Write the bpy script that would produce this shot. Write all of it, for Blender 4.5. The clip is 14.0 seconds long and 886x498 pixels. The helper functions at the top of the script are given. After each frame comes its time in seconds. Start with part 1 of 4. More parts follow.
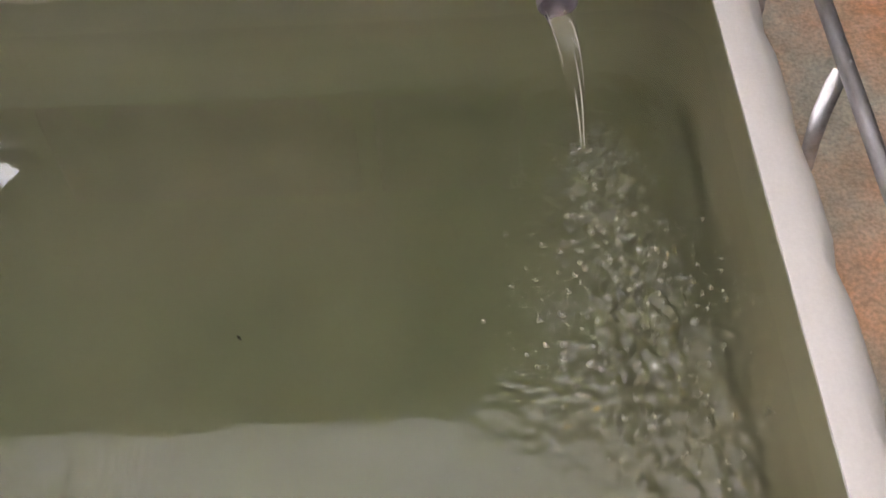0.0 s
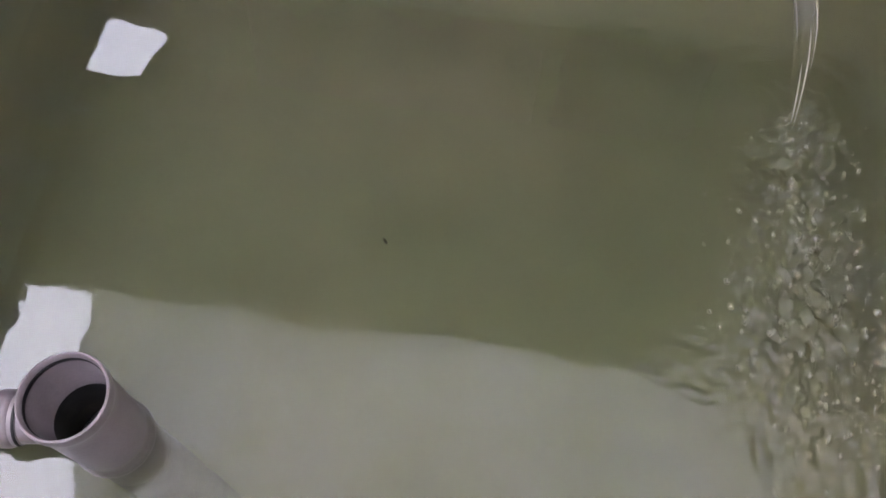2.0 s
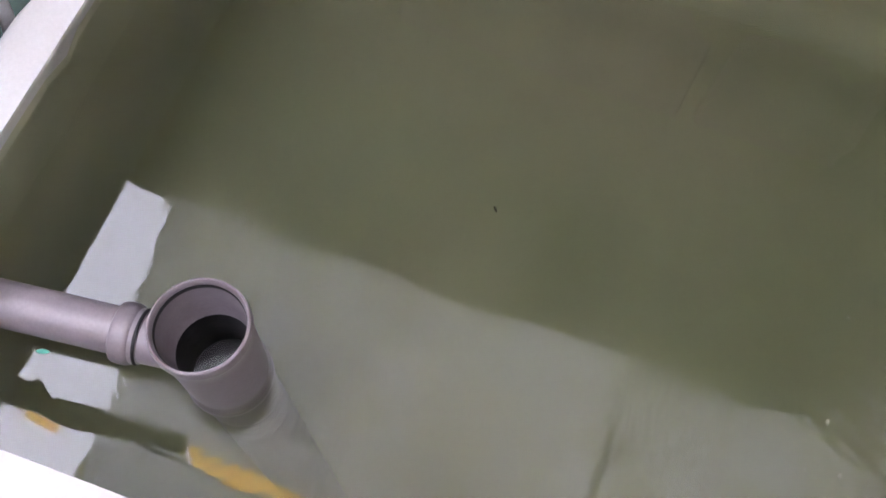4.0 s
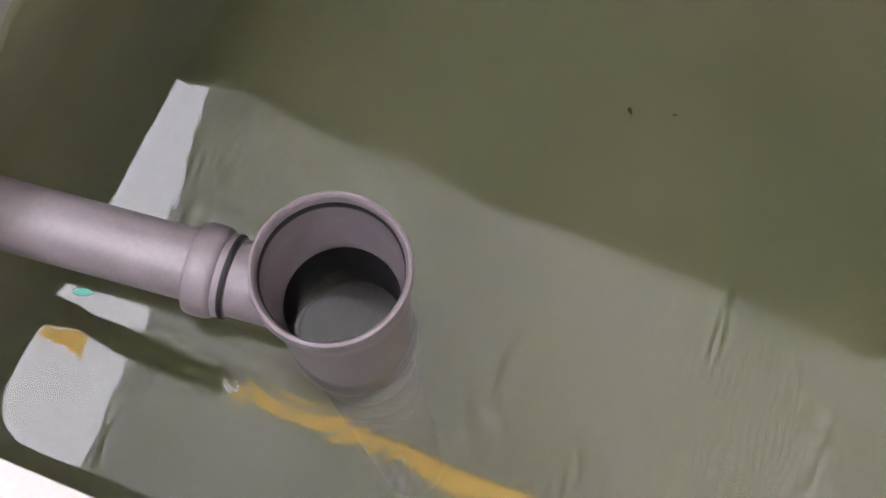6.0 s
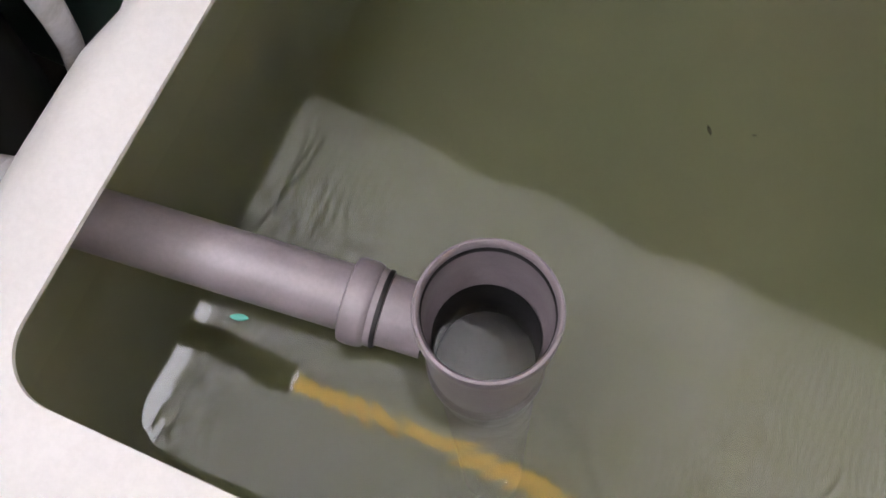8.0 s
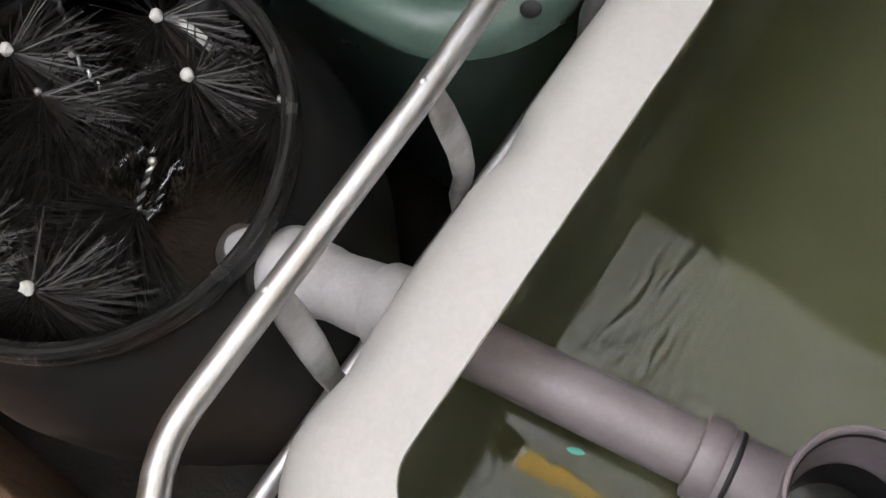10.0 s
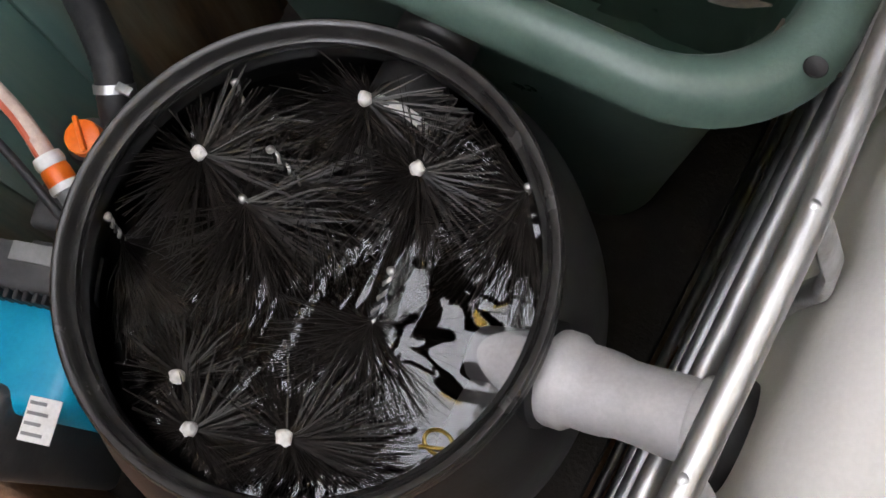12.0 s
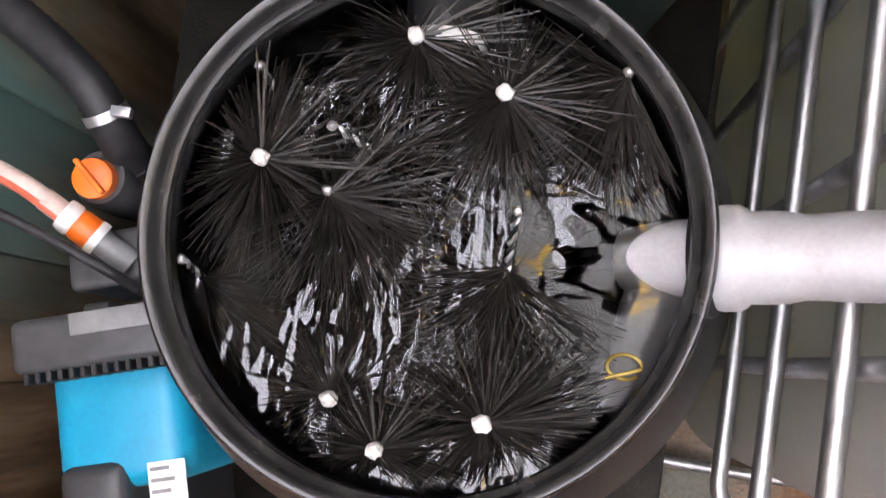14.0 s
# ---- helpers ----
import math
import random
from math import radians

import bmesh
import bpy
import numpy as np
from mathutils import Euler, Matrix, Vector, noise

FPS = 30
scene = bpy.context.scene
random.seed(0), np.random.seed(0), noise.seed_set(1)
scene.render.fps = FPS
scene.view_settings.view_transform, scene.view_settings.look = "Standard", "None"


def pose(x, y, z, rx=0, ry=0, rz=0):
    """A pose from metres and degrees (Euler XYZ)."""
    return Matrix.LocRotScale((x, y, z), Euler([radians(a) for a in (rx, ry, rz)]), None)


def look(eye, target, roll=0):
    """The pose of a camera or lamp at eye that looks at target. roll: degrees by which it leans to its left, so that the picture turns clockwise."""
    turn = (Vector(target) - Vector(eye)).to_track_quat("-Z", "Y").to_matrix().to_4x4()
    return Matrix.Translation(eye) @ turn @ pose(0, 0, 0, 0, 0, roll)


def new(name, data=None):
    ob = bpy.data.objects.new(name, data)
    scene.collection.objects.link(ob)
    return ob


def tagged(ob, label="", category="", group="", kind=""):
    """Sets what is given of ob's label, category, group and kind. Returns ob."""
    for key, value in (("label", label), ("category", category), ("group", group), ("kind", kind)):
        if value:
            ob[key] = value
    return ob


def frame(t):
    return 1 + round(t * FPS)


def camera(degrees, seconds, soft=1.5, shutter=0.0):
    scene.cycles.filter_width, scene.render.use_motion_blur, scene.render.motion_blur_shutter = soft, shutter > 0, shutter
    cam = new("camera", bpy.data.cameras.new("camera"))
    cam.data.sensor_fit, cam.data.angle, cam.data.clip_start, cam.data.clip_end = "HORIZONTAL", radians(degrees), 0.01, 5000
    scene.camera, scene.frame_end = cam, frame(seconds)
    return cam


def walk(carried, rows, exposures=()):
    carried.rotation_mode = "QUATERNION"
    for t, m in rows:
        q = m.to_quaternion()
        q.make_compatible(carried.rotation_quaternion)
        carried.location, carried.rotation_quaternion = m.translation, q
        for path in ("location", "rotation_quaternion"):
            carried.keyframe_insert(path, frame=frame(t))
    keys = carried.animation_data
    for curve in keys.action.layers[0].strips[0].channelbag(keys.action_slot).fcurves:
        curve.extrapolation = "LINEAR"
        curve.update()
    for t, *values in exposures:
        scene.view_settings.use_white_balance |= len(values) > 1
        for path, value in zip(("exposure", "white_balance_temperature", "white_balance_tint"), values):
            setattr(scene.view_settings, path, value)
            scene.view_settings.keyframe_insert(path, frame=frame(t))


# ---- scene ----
# camera: seconds, eye x y z, yaw, pitch, roll
PATH = [
    (0.0, 0.5179, -0.1814, 1.5131, -2.84, -59.68, -0.55),
    (0.5, 0.4625, -0.1814, 1.5179, -3.53, -59.15, 1.29),
    (0.7, 0.4395, -0.1834, 1.5413, -2.94, -59.98, 1.83),
    (1.0, 0.4113, -0.1878, 1.5529, -1.55, -60.69, 2.51),
    (1.5, 0.3650, -0.2162, 1.5622, 0.63, -62.02, 4.81),
    (2.0, 0.3622, -0.2182, 1.5451, 4.69, -63.68, 3.98),
    (2.5, 0.3166, -0.2303, 1.5173, 3.84, -65.06, 9.69),
    (3.0, 0.2831, -0.2238, 1.5380, 2.92, -66.25, 11.76),
    (3.2, 0.2734, -0.2145, 1.5438, 3.89, -66.27, 12.63),
    (5.3, 0.1202, -0.1665, 1.2468, 12.11, -67.32, 10.63),
    (5.5, 0.1087, -0.1496, 1.2248, 12.28, -68.78, 11.14),
    (6.0, 0.0725, -0.1284, 1.1768, 7.05, -71.73, 15.26),
    (6.5, 0.0780, -0.1262, 1.1821, 7.70, -73.65, 12.64),
    (7.0, 0.0768, -0.1451, 1.2052, 4.76, -73.07, 15.04),
    (7.2, 0.0639, -0.1414, 1.2180, 3.30, -73.61, 17.01),
    (9.3, -0.0686, -0.1362, 1.2215, 41.43, -69.09, -10.22),
    (9.5, -0.0727, -0.1285, 1.2264, 46.65, -69.08, -14.52),
    (10.0, -0.1172, -0.1407, 1.2407, 50.02, -68.87, -16.52),
    (10.5, -0.2139, -0.1442, 1.2596, 48.91, -71.28, -16.67),
    (11.0, -0.2991, -0.1457, 1.2459, 46.92, -72.18, -16.06),
    (11.5, -0.3443, -0.1529, 1.2332, 46.52, -71.96, -16.55),
    (12.0, -0.3770, -0.1436, 1.2215, 47.81, -72.63, -19.58),
    (12.5, -0.4346, -0.1425, 1.2064, 44.98, -73.09, -22.42),
    (13.0, -0.4810, -0.1514, 1.1915, 38.82, -74.49, -23.00),
    (13.5, -0.5092, -0.1373, 1.1804, 40.57, -78.32, -29.84),
    (14.0, -0.5266, -0.1338, 1.1808, 46.24, -81.37, -37.69),
]
cam = camera(49.93, 14.0, soft=1.6)
walk(cam, [(t, pose(x, y, z, 90 + pitch, 0, yaw) @ pose(0, 0, 0, 0, 0, roll)) for t, x, y, z, yaw, pitch, roll in PATH],
     exposures=[(0.0, 1.3, 6500, 21), (1.5, 1.35, 6300, 21), (2.8, 1.4, 5800, 28), (5.3, 1.25, 6300, 20), (7.2, 1.2, 6400, 20), (9.5, 0.93, 6500, 13), (11.0, 0.9, 6500, 9), (12.5, 0.95, 6500, 16), (14.0, 1.8, 6500, 20)])

# world and light: overcast sky round a lean-to, its sides shut by added unseen walls
world = bpy.data.worlds.new("overcast_sky")
scene.world = world
world.use_nodes = True
wn = world.node_tree
bg = wn.nodes["Background"]
sky = wn.nodes.new("ShaderNodeTexSky")
sky.sky_type, sky.sun_disc = "NISHITA", False
sky.sun_elevation, sky.sun_rotation = radians(48), radians(-100)
sky.air_density, sky.dust_density = 1.0, 4.0
mixs = wn.nodes.new("ShaderNodeMix")
mixs.data_type = "RGBA"
mixs.inputs[0].default_value = 0.75
mixs.inputs[7].default_value = (10.0, 10.1, 10.6, 1)
wn.links.new(sky.outputs[0], mixs.inputs[6])
wn.links.new(mixs.outputs[2], bg.inputs[0])
bg.inputs[1].default_value = 0.49
sun = new("sun", bpy.data.lights.new("sun", "SUN"))
sun.data.energy, sun.data.angle, sun.data.color = 1.1, radians(30), (1.0, 0.97, 0.93)
sun.matrix_world = look((-4, 0.7, 4.6), (0, 0, 0))

# ------------------------------------------------------------ helpers
UP = Vector((0, 0, 1))


def part(name, bm, material, parent=None, label="", smooth=True):
    me = bpy.data.meshes.new(name)
    bmesh.ops.recalc_face_normals(bm, faces=bm.faces)
    bm.to_mesh(me)
    bm.free()
    me.materials.append(material)
    if smooth:
        for poly in me.polygons:
            poly.use_smooth = True
        me.set_sharp_from_angle(angle=radians(42))
    ob = new(name, me)
    if parent is not None:
        ob.parent = parent
        ob.matrix_parent_inverse = parent.matrix_basis.inverted()
    if label:
        tagged(ob, label)
    return ob


def thing(name, at, label, category, group="", kind=""):
    ob = new(name)
    ob.empty_display_size = 0.05
    ob.location = at
    return tagged(ob, label, category, group, kind)


def rings_to(bm, rings, close=True, cap0=False, cap1=False):
    vs = [[bm.verts.new(p) for p in ring] for ring in rings]
    for a, b in zip(vs, vs[1:]):
        n = len(a)
        for i in range(n if close else n - 1):
            j = (i + 1) % n
            bm.faces.new((a[i], a[j], b[j], b[i]))
    if cap0:
        bm.faces.new(vs[0])
    if cap1:
        bm.faces.new(vs[-1])
    return vs


def frame_of(d):
    d = d.normalized()
    a = d.cross(UP)
    if a.length < 0.05:
        a = d.cross(Vector((1, 0, 0)))
    a.normalize()
    return a, d.cross(a)


def tube(bm, pts, r, n=14, caps=True, squash=None):
    """A round bar along points; r is a number or one per point; squash: one flattening per point."""
    pts = [Vector(p) for p in pts]
    rs = r if isinstance(r, (list, tuple)) else [r] * len(pts)
    sq = squash or [1.0] * len(pts)
    rings, a = [], None
    for i, p in enumerate(pts):
        d = (pts[min(i + 1, len(pts) - 1)] - pts[max(i - 1, 0)]).normalized()
        if a is None:
            a, b = frame_of(d)
        else:
            a = (a - d * a.dot(d)).normalized()
            b = d.cross(a)
        rings.append([p + a * (rs[i] * math.cos(2 * math.pi * k / n)) + b * (rs[i] * sq[i] * math.sin(2 * math.pi * k / n)) for k in range(n)])
    rings_to(bm, rings, True, caps, caps)


def smooth_path(pts, n=8):
    """Catmull-Rom through points."""
    pts = [Vector(p) for p in pts]
    out = []
    for i in range(len(pts) - 1):
        p0, p1, p2, p3 = pts[max(i - 1, 0)], pts[i], pts[i + 1], pts[min(i + 2, len(pts) - 1)]
        for k in range(n):
            t = k / n
            out.append(0.5 * ((2 * p1) + (p2 - p0) * t + (2 * p0 - 5 * p1 + 4 * p2 - p3) * t * t + (3 * p1 - p0 - 3 * p2 + p3) * t ** 3))
    return out + [pts[-1]]


def lathe(bm, profile, base=(0, 0, 0), axis=(0, 0, 1), n=48, cap0=False, cap1=False):
    """Turn (radius, height) pairs about an axis."""
    base, d = Vector(base), Vector(axis).normalized()
    a, b = frame_of(d)
    rings_to(bm, [[base + d * h + a * (r * math.cos(2 * math.pi * k / n)) + b * (r * math.sin(2 * math.pi * k / n)) for k in range(n)] for r, h in profile], True, cap0, cap1)


def box(bm, lo, hi, bevel=0.0, segs=2, m=None):
    lo, hi = Vector(lo), Vector(hi)
    g = bmesh.ops.create_cube(bm, size=1.0)
    for v in g["verts"]:
        v.co = Vector((lo[i] + (v.co[i] + 0.5) * (hi[i] - lo[i]) for i in range(3)))
    if bevel:
        es = {e for v in g["verts"] for e in v.link_edges}
        vs = bmesh.ops.bevel(bm, geom=list(es), offset=bevel, segments=segs, affect="EDGES", profile=0.5)["verts"]
        allv = vs
    else:
        allv = g["verts"]
    if m is not None:
        for v in set(allv) | {v for v in g["verts"] if v.is_valid}:
            v.co = m @ v.co
    return allv


def rrect(x0, x1, y0, y1, r, z, seg=10, side=24, wob=None):
    """A rounded rectangle, anticlockwise."""
    out = []
    cs = [(x1 - r, y0 + r, -90), (x1 - r, y1 - r, 0), (x0 + r, y1 - r, 90), (x0 + r, y0 + r, 180)]
    for i, (cx, cy, a0) in enumerate(cs):
        arc = [(cx + r * math.cos(radians(a0 + 90 * k / seg)), cy + r * math.sin(radians(a0 + 90 * k / seg))) for k in range(seg + 1)]
        nx, ny, na = cs[(i + 1) % 4]
        start = (nx + r * math.cos(radians(na)), ny + r * math.sin(radians(na)))
        out += arc
        out += [(arc[-1][0] + (start[0] - arc[-1][0]) * k / side, arc[-1][1] + (start[1] - arc[-1][1]) * k / side) for k in range(1, side)]
    pts = [Vector((x, y, z)) for x, y in out]
    if wob:
        pts = [wob(p) for p in pts]
    return pts


# ------------------------------------------------------------ materials
def mat(name, color, rough=0.5, metal=0.0, **more):
    m = bpy.data.materials.new(name)
    m.use_nodes = True
    b = m.node_tree.nodes["Principled BSDF"]
    b.inputs["Base Color"].default_value = (*color, 1)
    b.inputs["Roughness"].default_value, b.inputs["Metallic"].default_value = rough, metal
    for key, value in more.items():
        b.inputs[key.replace("_", " ")].default_value = value
    return m, m.node_tree, b


def noise_node(nt, scale, detail=4.0, rough=0.55, stretch=(1, 1, 1), coords="Object"):
    tc = nt.nodes.new("ShaderNodeTexCoord")
    mp = nt.nodes.new("ShaderNodeMapping")
    mp.inputs["Scale"].default_value = stretch
    n = nt.nodes.new("ShaderNodeTexNoise")
    n.inputs["Scale"].default_value, n.inputs["Detail"].default_value, n.inputs["Roughness"].default_value = scale, detail, rough
    nt.links.new(tc.outputs[coords], mp.inputs[0])
    nt.links.new(mp.outputs[0], n.inputs["Vector"])
    return n.outputs["Fac"]


def ramp(nt, fac, stops):
    r = nt.nodes.new("ShaderNodeValToRGB")
    els = r.color_ramp.elements
    while len(els) < len(stops):
        els.new(0.5)
    for e, (pos, c) in zip(els, stops):
        e.position, e.color = pos, (*c, 1)
    nt.links.new(fac, r.inputs[0])
    return r.outputs[0]


def mixed(nt, a, b, fac, mode="MIX"):
    m = nt.nodes.new("ShaderNodeMix")
    m.data_type, m.blend_type = "RGBA", mode
    for sock, value in ((m.inputs[0], fac), (m.inputs[6], a), (m.inputs[7], b)):
        if isinstance(value, (int, float)):
            sock.default_value = value
        elif isinstance(value, tuple):
            sock.default_value = (*value, 1)
        else:
            nt.links.new(value, sock)
    return m.outputs[2]


def bump(nt, bsdf, heights, strength=0.3):
    last = None
    for height, dist in heights:
        b = nt.nodes.new("ShaderNodeBump")
        b.inputs["Strength"].default_value, b.inputs["Distance"].default_value = strength, dist
        nt.links.new(height, b.inputs["Height"])
        if last is not None:
            nt.links.new(last, b.inputs["Normal"])
        last = b.outputs[0]
    nt.links.new(last, bsdf.inputs["Normal"])


def worn(name, color, dark, light, rough=0.45, metal=0.0, scale=30, fine=260, relief=0.0006, spread=0.16, stretch=(1, 1, 1), **more):
    """A plain material with blotches, fine grain and uneven gloss."""
    m, nt, b = mat(name, color, rough, metal, **more)
    big = noise_node(nt, scale, 5, 0.6, stretch)
    small = noise_node(nt, fine, 3, 0.6, stretch)
    c = ramp(nt, big, [(0.5 - spread, dark), (0.5, color), (0.5 + spread, light)])
    c = mixed(nt, c, ramp(nt, small, [(0.35, tuple(v * 0.82 for v in color)), (0.65, tuple(min(1, v * 1.12) for v in color))]), 0.3)
    nt.links.new(c, b.inputs["Base Color"])
    rr = nt.nodes.new("ShaderNodeMapRange")
    rr.inputs["To Min"].default_value, rr.inputs["To Max"].default_value = max(0.02, rough - 0.1), min(1, rough + 0.14)
    nt.links.new(big, rr.inputs["Value"])
    nt.links.new(rr.outputs[0], b.inputs["Roughness"])
    bump(nt, b, [(big, relief * 2), (small, relief)], 0.4)
    return m


M_RIM = worn("white_hdpe", (0.74, 0.72, 0.72), (0.66, 0.63, 0.62), (0.8, 0.79, 0.79), 0.42, scale=9, spread=0.25, relief=0.00008)
def let_through(m, share, color):
    """Thin moulded plastic that lets some light pass."""
    nt = m.node_tree
    out, b = nt.nodes["Material Output"], nt.nodes["Principled BSDF"]
    tr, mx = nt.nodes.new("ShaderNodeBsdfTranslucent"), nt.nodes.new("ShaderNodeMixShader")
    tr.inputs[0].default_value, mx.inputs[0].default_value = (*color, 1), share
    nt.links.new(b.outputs[0], mx.inputs[1])
    nt.links.new(tr.outputs[0], mx.inputs[2])
    nt.links.new(mx.outputs[0], out.inputs[0])


let_through(M_RIM, 0.42, (0.84, 0.85, 0.78))
M_PVC = worn("mauve_grey_pvc", (0.21, 0.18, 0.195), (0.175, 0.15, 0.165), (0.25, 0.215, 0.235), 0.32, scale=14, fine=300, relief=0.0002)
M_PVC_LIGHT = worn("light_grey_pvc", (0.42, 0.41, 0.415), (0.35, 0.335, 0.335), (0.49, 0.48, 0.485), 0.35, scale=20, fine=300, relief=0.0003)
M_RUBBER = worn("black_rubber", (0.012, 0.012, 0.013), (0.008, 0.008, 0.009), (0.03, 0.028, 0.028), 0.55, scale=60)
M_STEEL = worn("galvanised_steel", (0.54, 0.54, 0.55), (0.36, 0.35, 0.34), (0.66, 0.66, 0.68), 0.42, 1.0, scale=55, fine=420, relief=0.0004, stretch=(1, 0.3, 1))
M_BARREL = worn("black_barrel_plastic", (0.016, 0.0155, 0.0155), (0.011, 0.0105, 0.0105), (0.024, 0.023, 0.023), 0.4, scale=22, fine=300, relief=0.0004)
# barrel plastic made lighter and glossier to carry the highlight along the rim
M_BARREL_RIM = worn("highlight_barrel_rim", (0.024, 0.023, 0.0225), (0.017, 0.016, 0.016), (0.036, 0.035, 0.034), 0.22, scale=30, fine=300, relief=0.0003)
M_BRISTLE = worn("black_nylon_bristle", (0.0135, 0.011, 0.0095), (0.006, 0.005, 0.0045), (0.038, 0.03, 0.025), 0.3, scale=60)
M_TIP = worn("white_brush_tip", (0.62, 0.6, 0.57), (0.42, 0.39, 0.34), (0.72, 0.71, 0.7), 0.6, scale=150)
M_WIRE = worn("twisted_wire", (0.5, 0.49, 0.48), (0.2, 0.19, 0.18), (0.65, 0.65, 0.65), 0.38, 0.8, scale=200)
M_TUB = worn("green_tub_plastic", (0.085, 0.135, 0.112), (0.065, 0.108, 0.088), (0.11, 0.165, 0.14), 0.3, scale=12, fine=200, relief=0.0005)
M_TEAL = worn("turquoise_plastic", (0.0, 0.3, 0.48), (0.0, 0.25, 0.42), (0.01, 0.34, 0.54), 0.38, scale=18, relief=0.0002)
M_DARKGREY = worn("dark_grey_plastic", (0.045, 0.045, 0.047), (0.03, 0.03, 0.031), (0.075, 0.073, 0.073), 0.4, scale=30)
M_GREY = worn("grey_plastic", (0.2, 0.2, 0.2), (0.15, 0.15, 0.15), (0.26, 0.26, 0.26), 0.4, scale=30)
M_ORANGE = worn("orange_plastic", (0.85, 0.16, 0.01), (0.75, 0.12, 0.01), (0.92, 0.22, 0.02), 0.42, scale=40)
M_WHITE = worn("white_plastic", (0.7, 0.69, 0.67), (0.6, 0.58, 0.55), (0.76, 0.75, 0.74), 0.45, scale=60)
M_HOSE_RED = worn("red_hose_stripe", (0.5, 0.1, 0.05), (0.4, 0.07, 0.04), (0.56, 0.16, 0.09), 0.45, scale=60)
M_HOSE = worn("pale_braided_hose", (0.55, 0.42, 0.36), (0.42, 0.3, 0.25), (0.64, 0.52, 0.46), 0.45, scale=90)
M_YELLOW = worn("yellow_translucent_strip", (0.9, 0.55, 0.1), (0.75, 0.42, 0.06), (0.95, 0.66, 0.16), 0.5, scale=8, stretch=(0.3, 6, 6))
let_through(M_YELLOW, 0.97, (1.0, 0.79, 0.36))
# near-black earth colour carries the shade between tub, barrel and tank
M_SOIL = worn("shade_dark_earth", (0.022, 0.018, 0.014), (0.012, 0.01, 0.008), (0.04, 0.033, 0.026), 0.85, scale=18, fine=160, relief=0.004)
M_DARKWOOD = worn("dark_stained_boards", (0.05, 0.04, 0.03), (0.03, 0.025, 0.02), (0.075, 0.06, 0.045), 0.75, scale=6, stretch=(4, 0.4, 4))
M_LEAF = worn("teal_leaf", (0.1, 0.42, 0.33), (0.06, 0.3, 0.24), (0.2, 0.5, 0.4), 0.5, scale=80)
M_DEBRIS = worn("dark_debris", (0.03, 0.025, 0.015), (0.015, 0.012, 0.008), (0.05, 0.04, 0.025), 0.8, scale=200)
M_BRASS = worn("yellow_brass", (0.5, 0.36, 0.1), (0.36, 0.25, 0.06), (0.6, 0.46, 0.16), 0.35, 0.9, scale=80)


def ground_material(name="stained_concrete", gain=1.0):
    m, nt, b = mat(name, (0.2, 0.16, 0.13), 0.85)
    big, mid, small = noise_node(nt, 3.2, 5), noise_node(nt, 17, 6, 0.65), noise_node(nt, 150, 3)
    c = ramp(nt, mid, [(0.3, (0.12, 0.085, 0.06)), (0.47, (0.26, 0.19, 0.145)), (0.6, (0.3, 0.25, 0.21)), (0.72, (0.34, 0.32, 0.28))])
    c = mixed(nt, c, ramp(nt, big, [(0.42, (0.4, 0.18, 0.075)), (0.62, (0.21, 0.23, 0.19))]), 0.6)
    c = mixed(nt, c, ramp(nt, small, [(0.3, (0.4, 0.4, 0.4)), (0.7, (1, 1, 1))]), 0.6, "MULTIPLY")
    c = mixed(nt, c, (gain, gain, gain), 1.0, "MULTIPLY")
    nt.links.new(c, b.inputs["Base Color"])
    bump(nt, b, [(mid, 0.006), (small, 0.002)], 0.6)
    return m


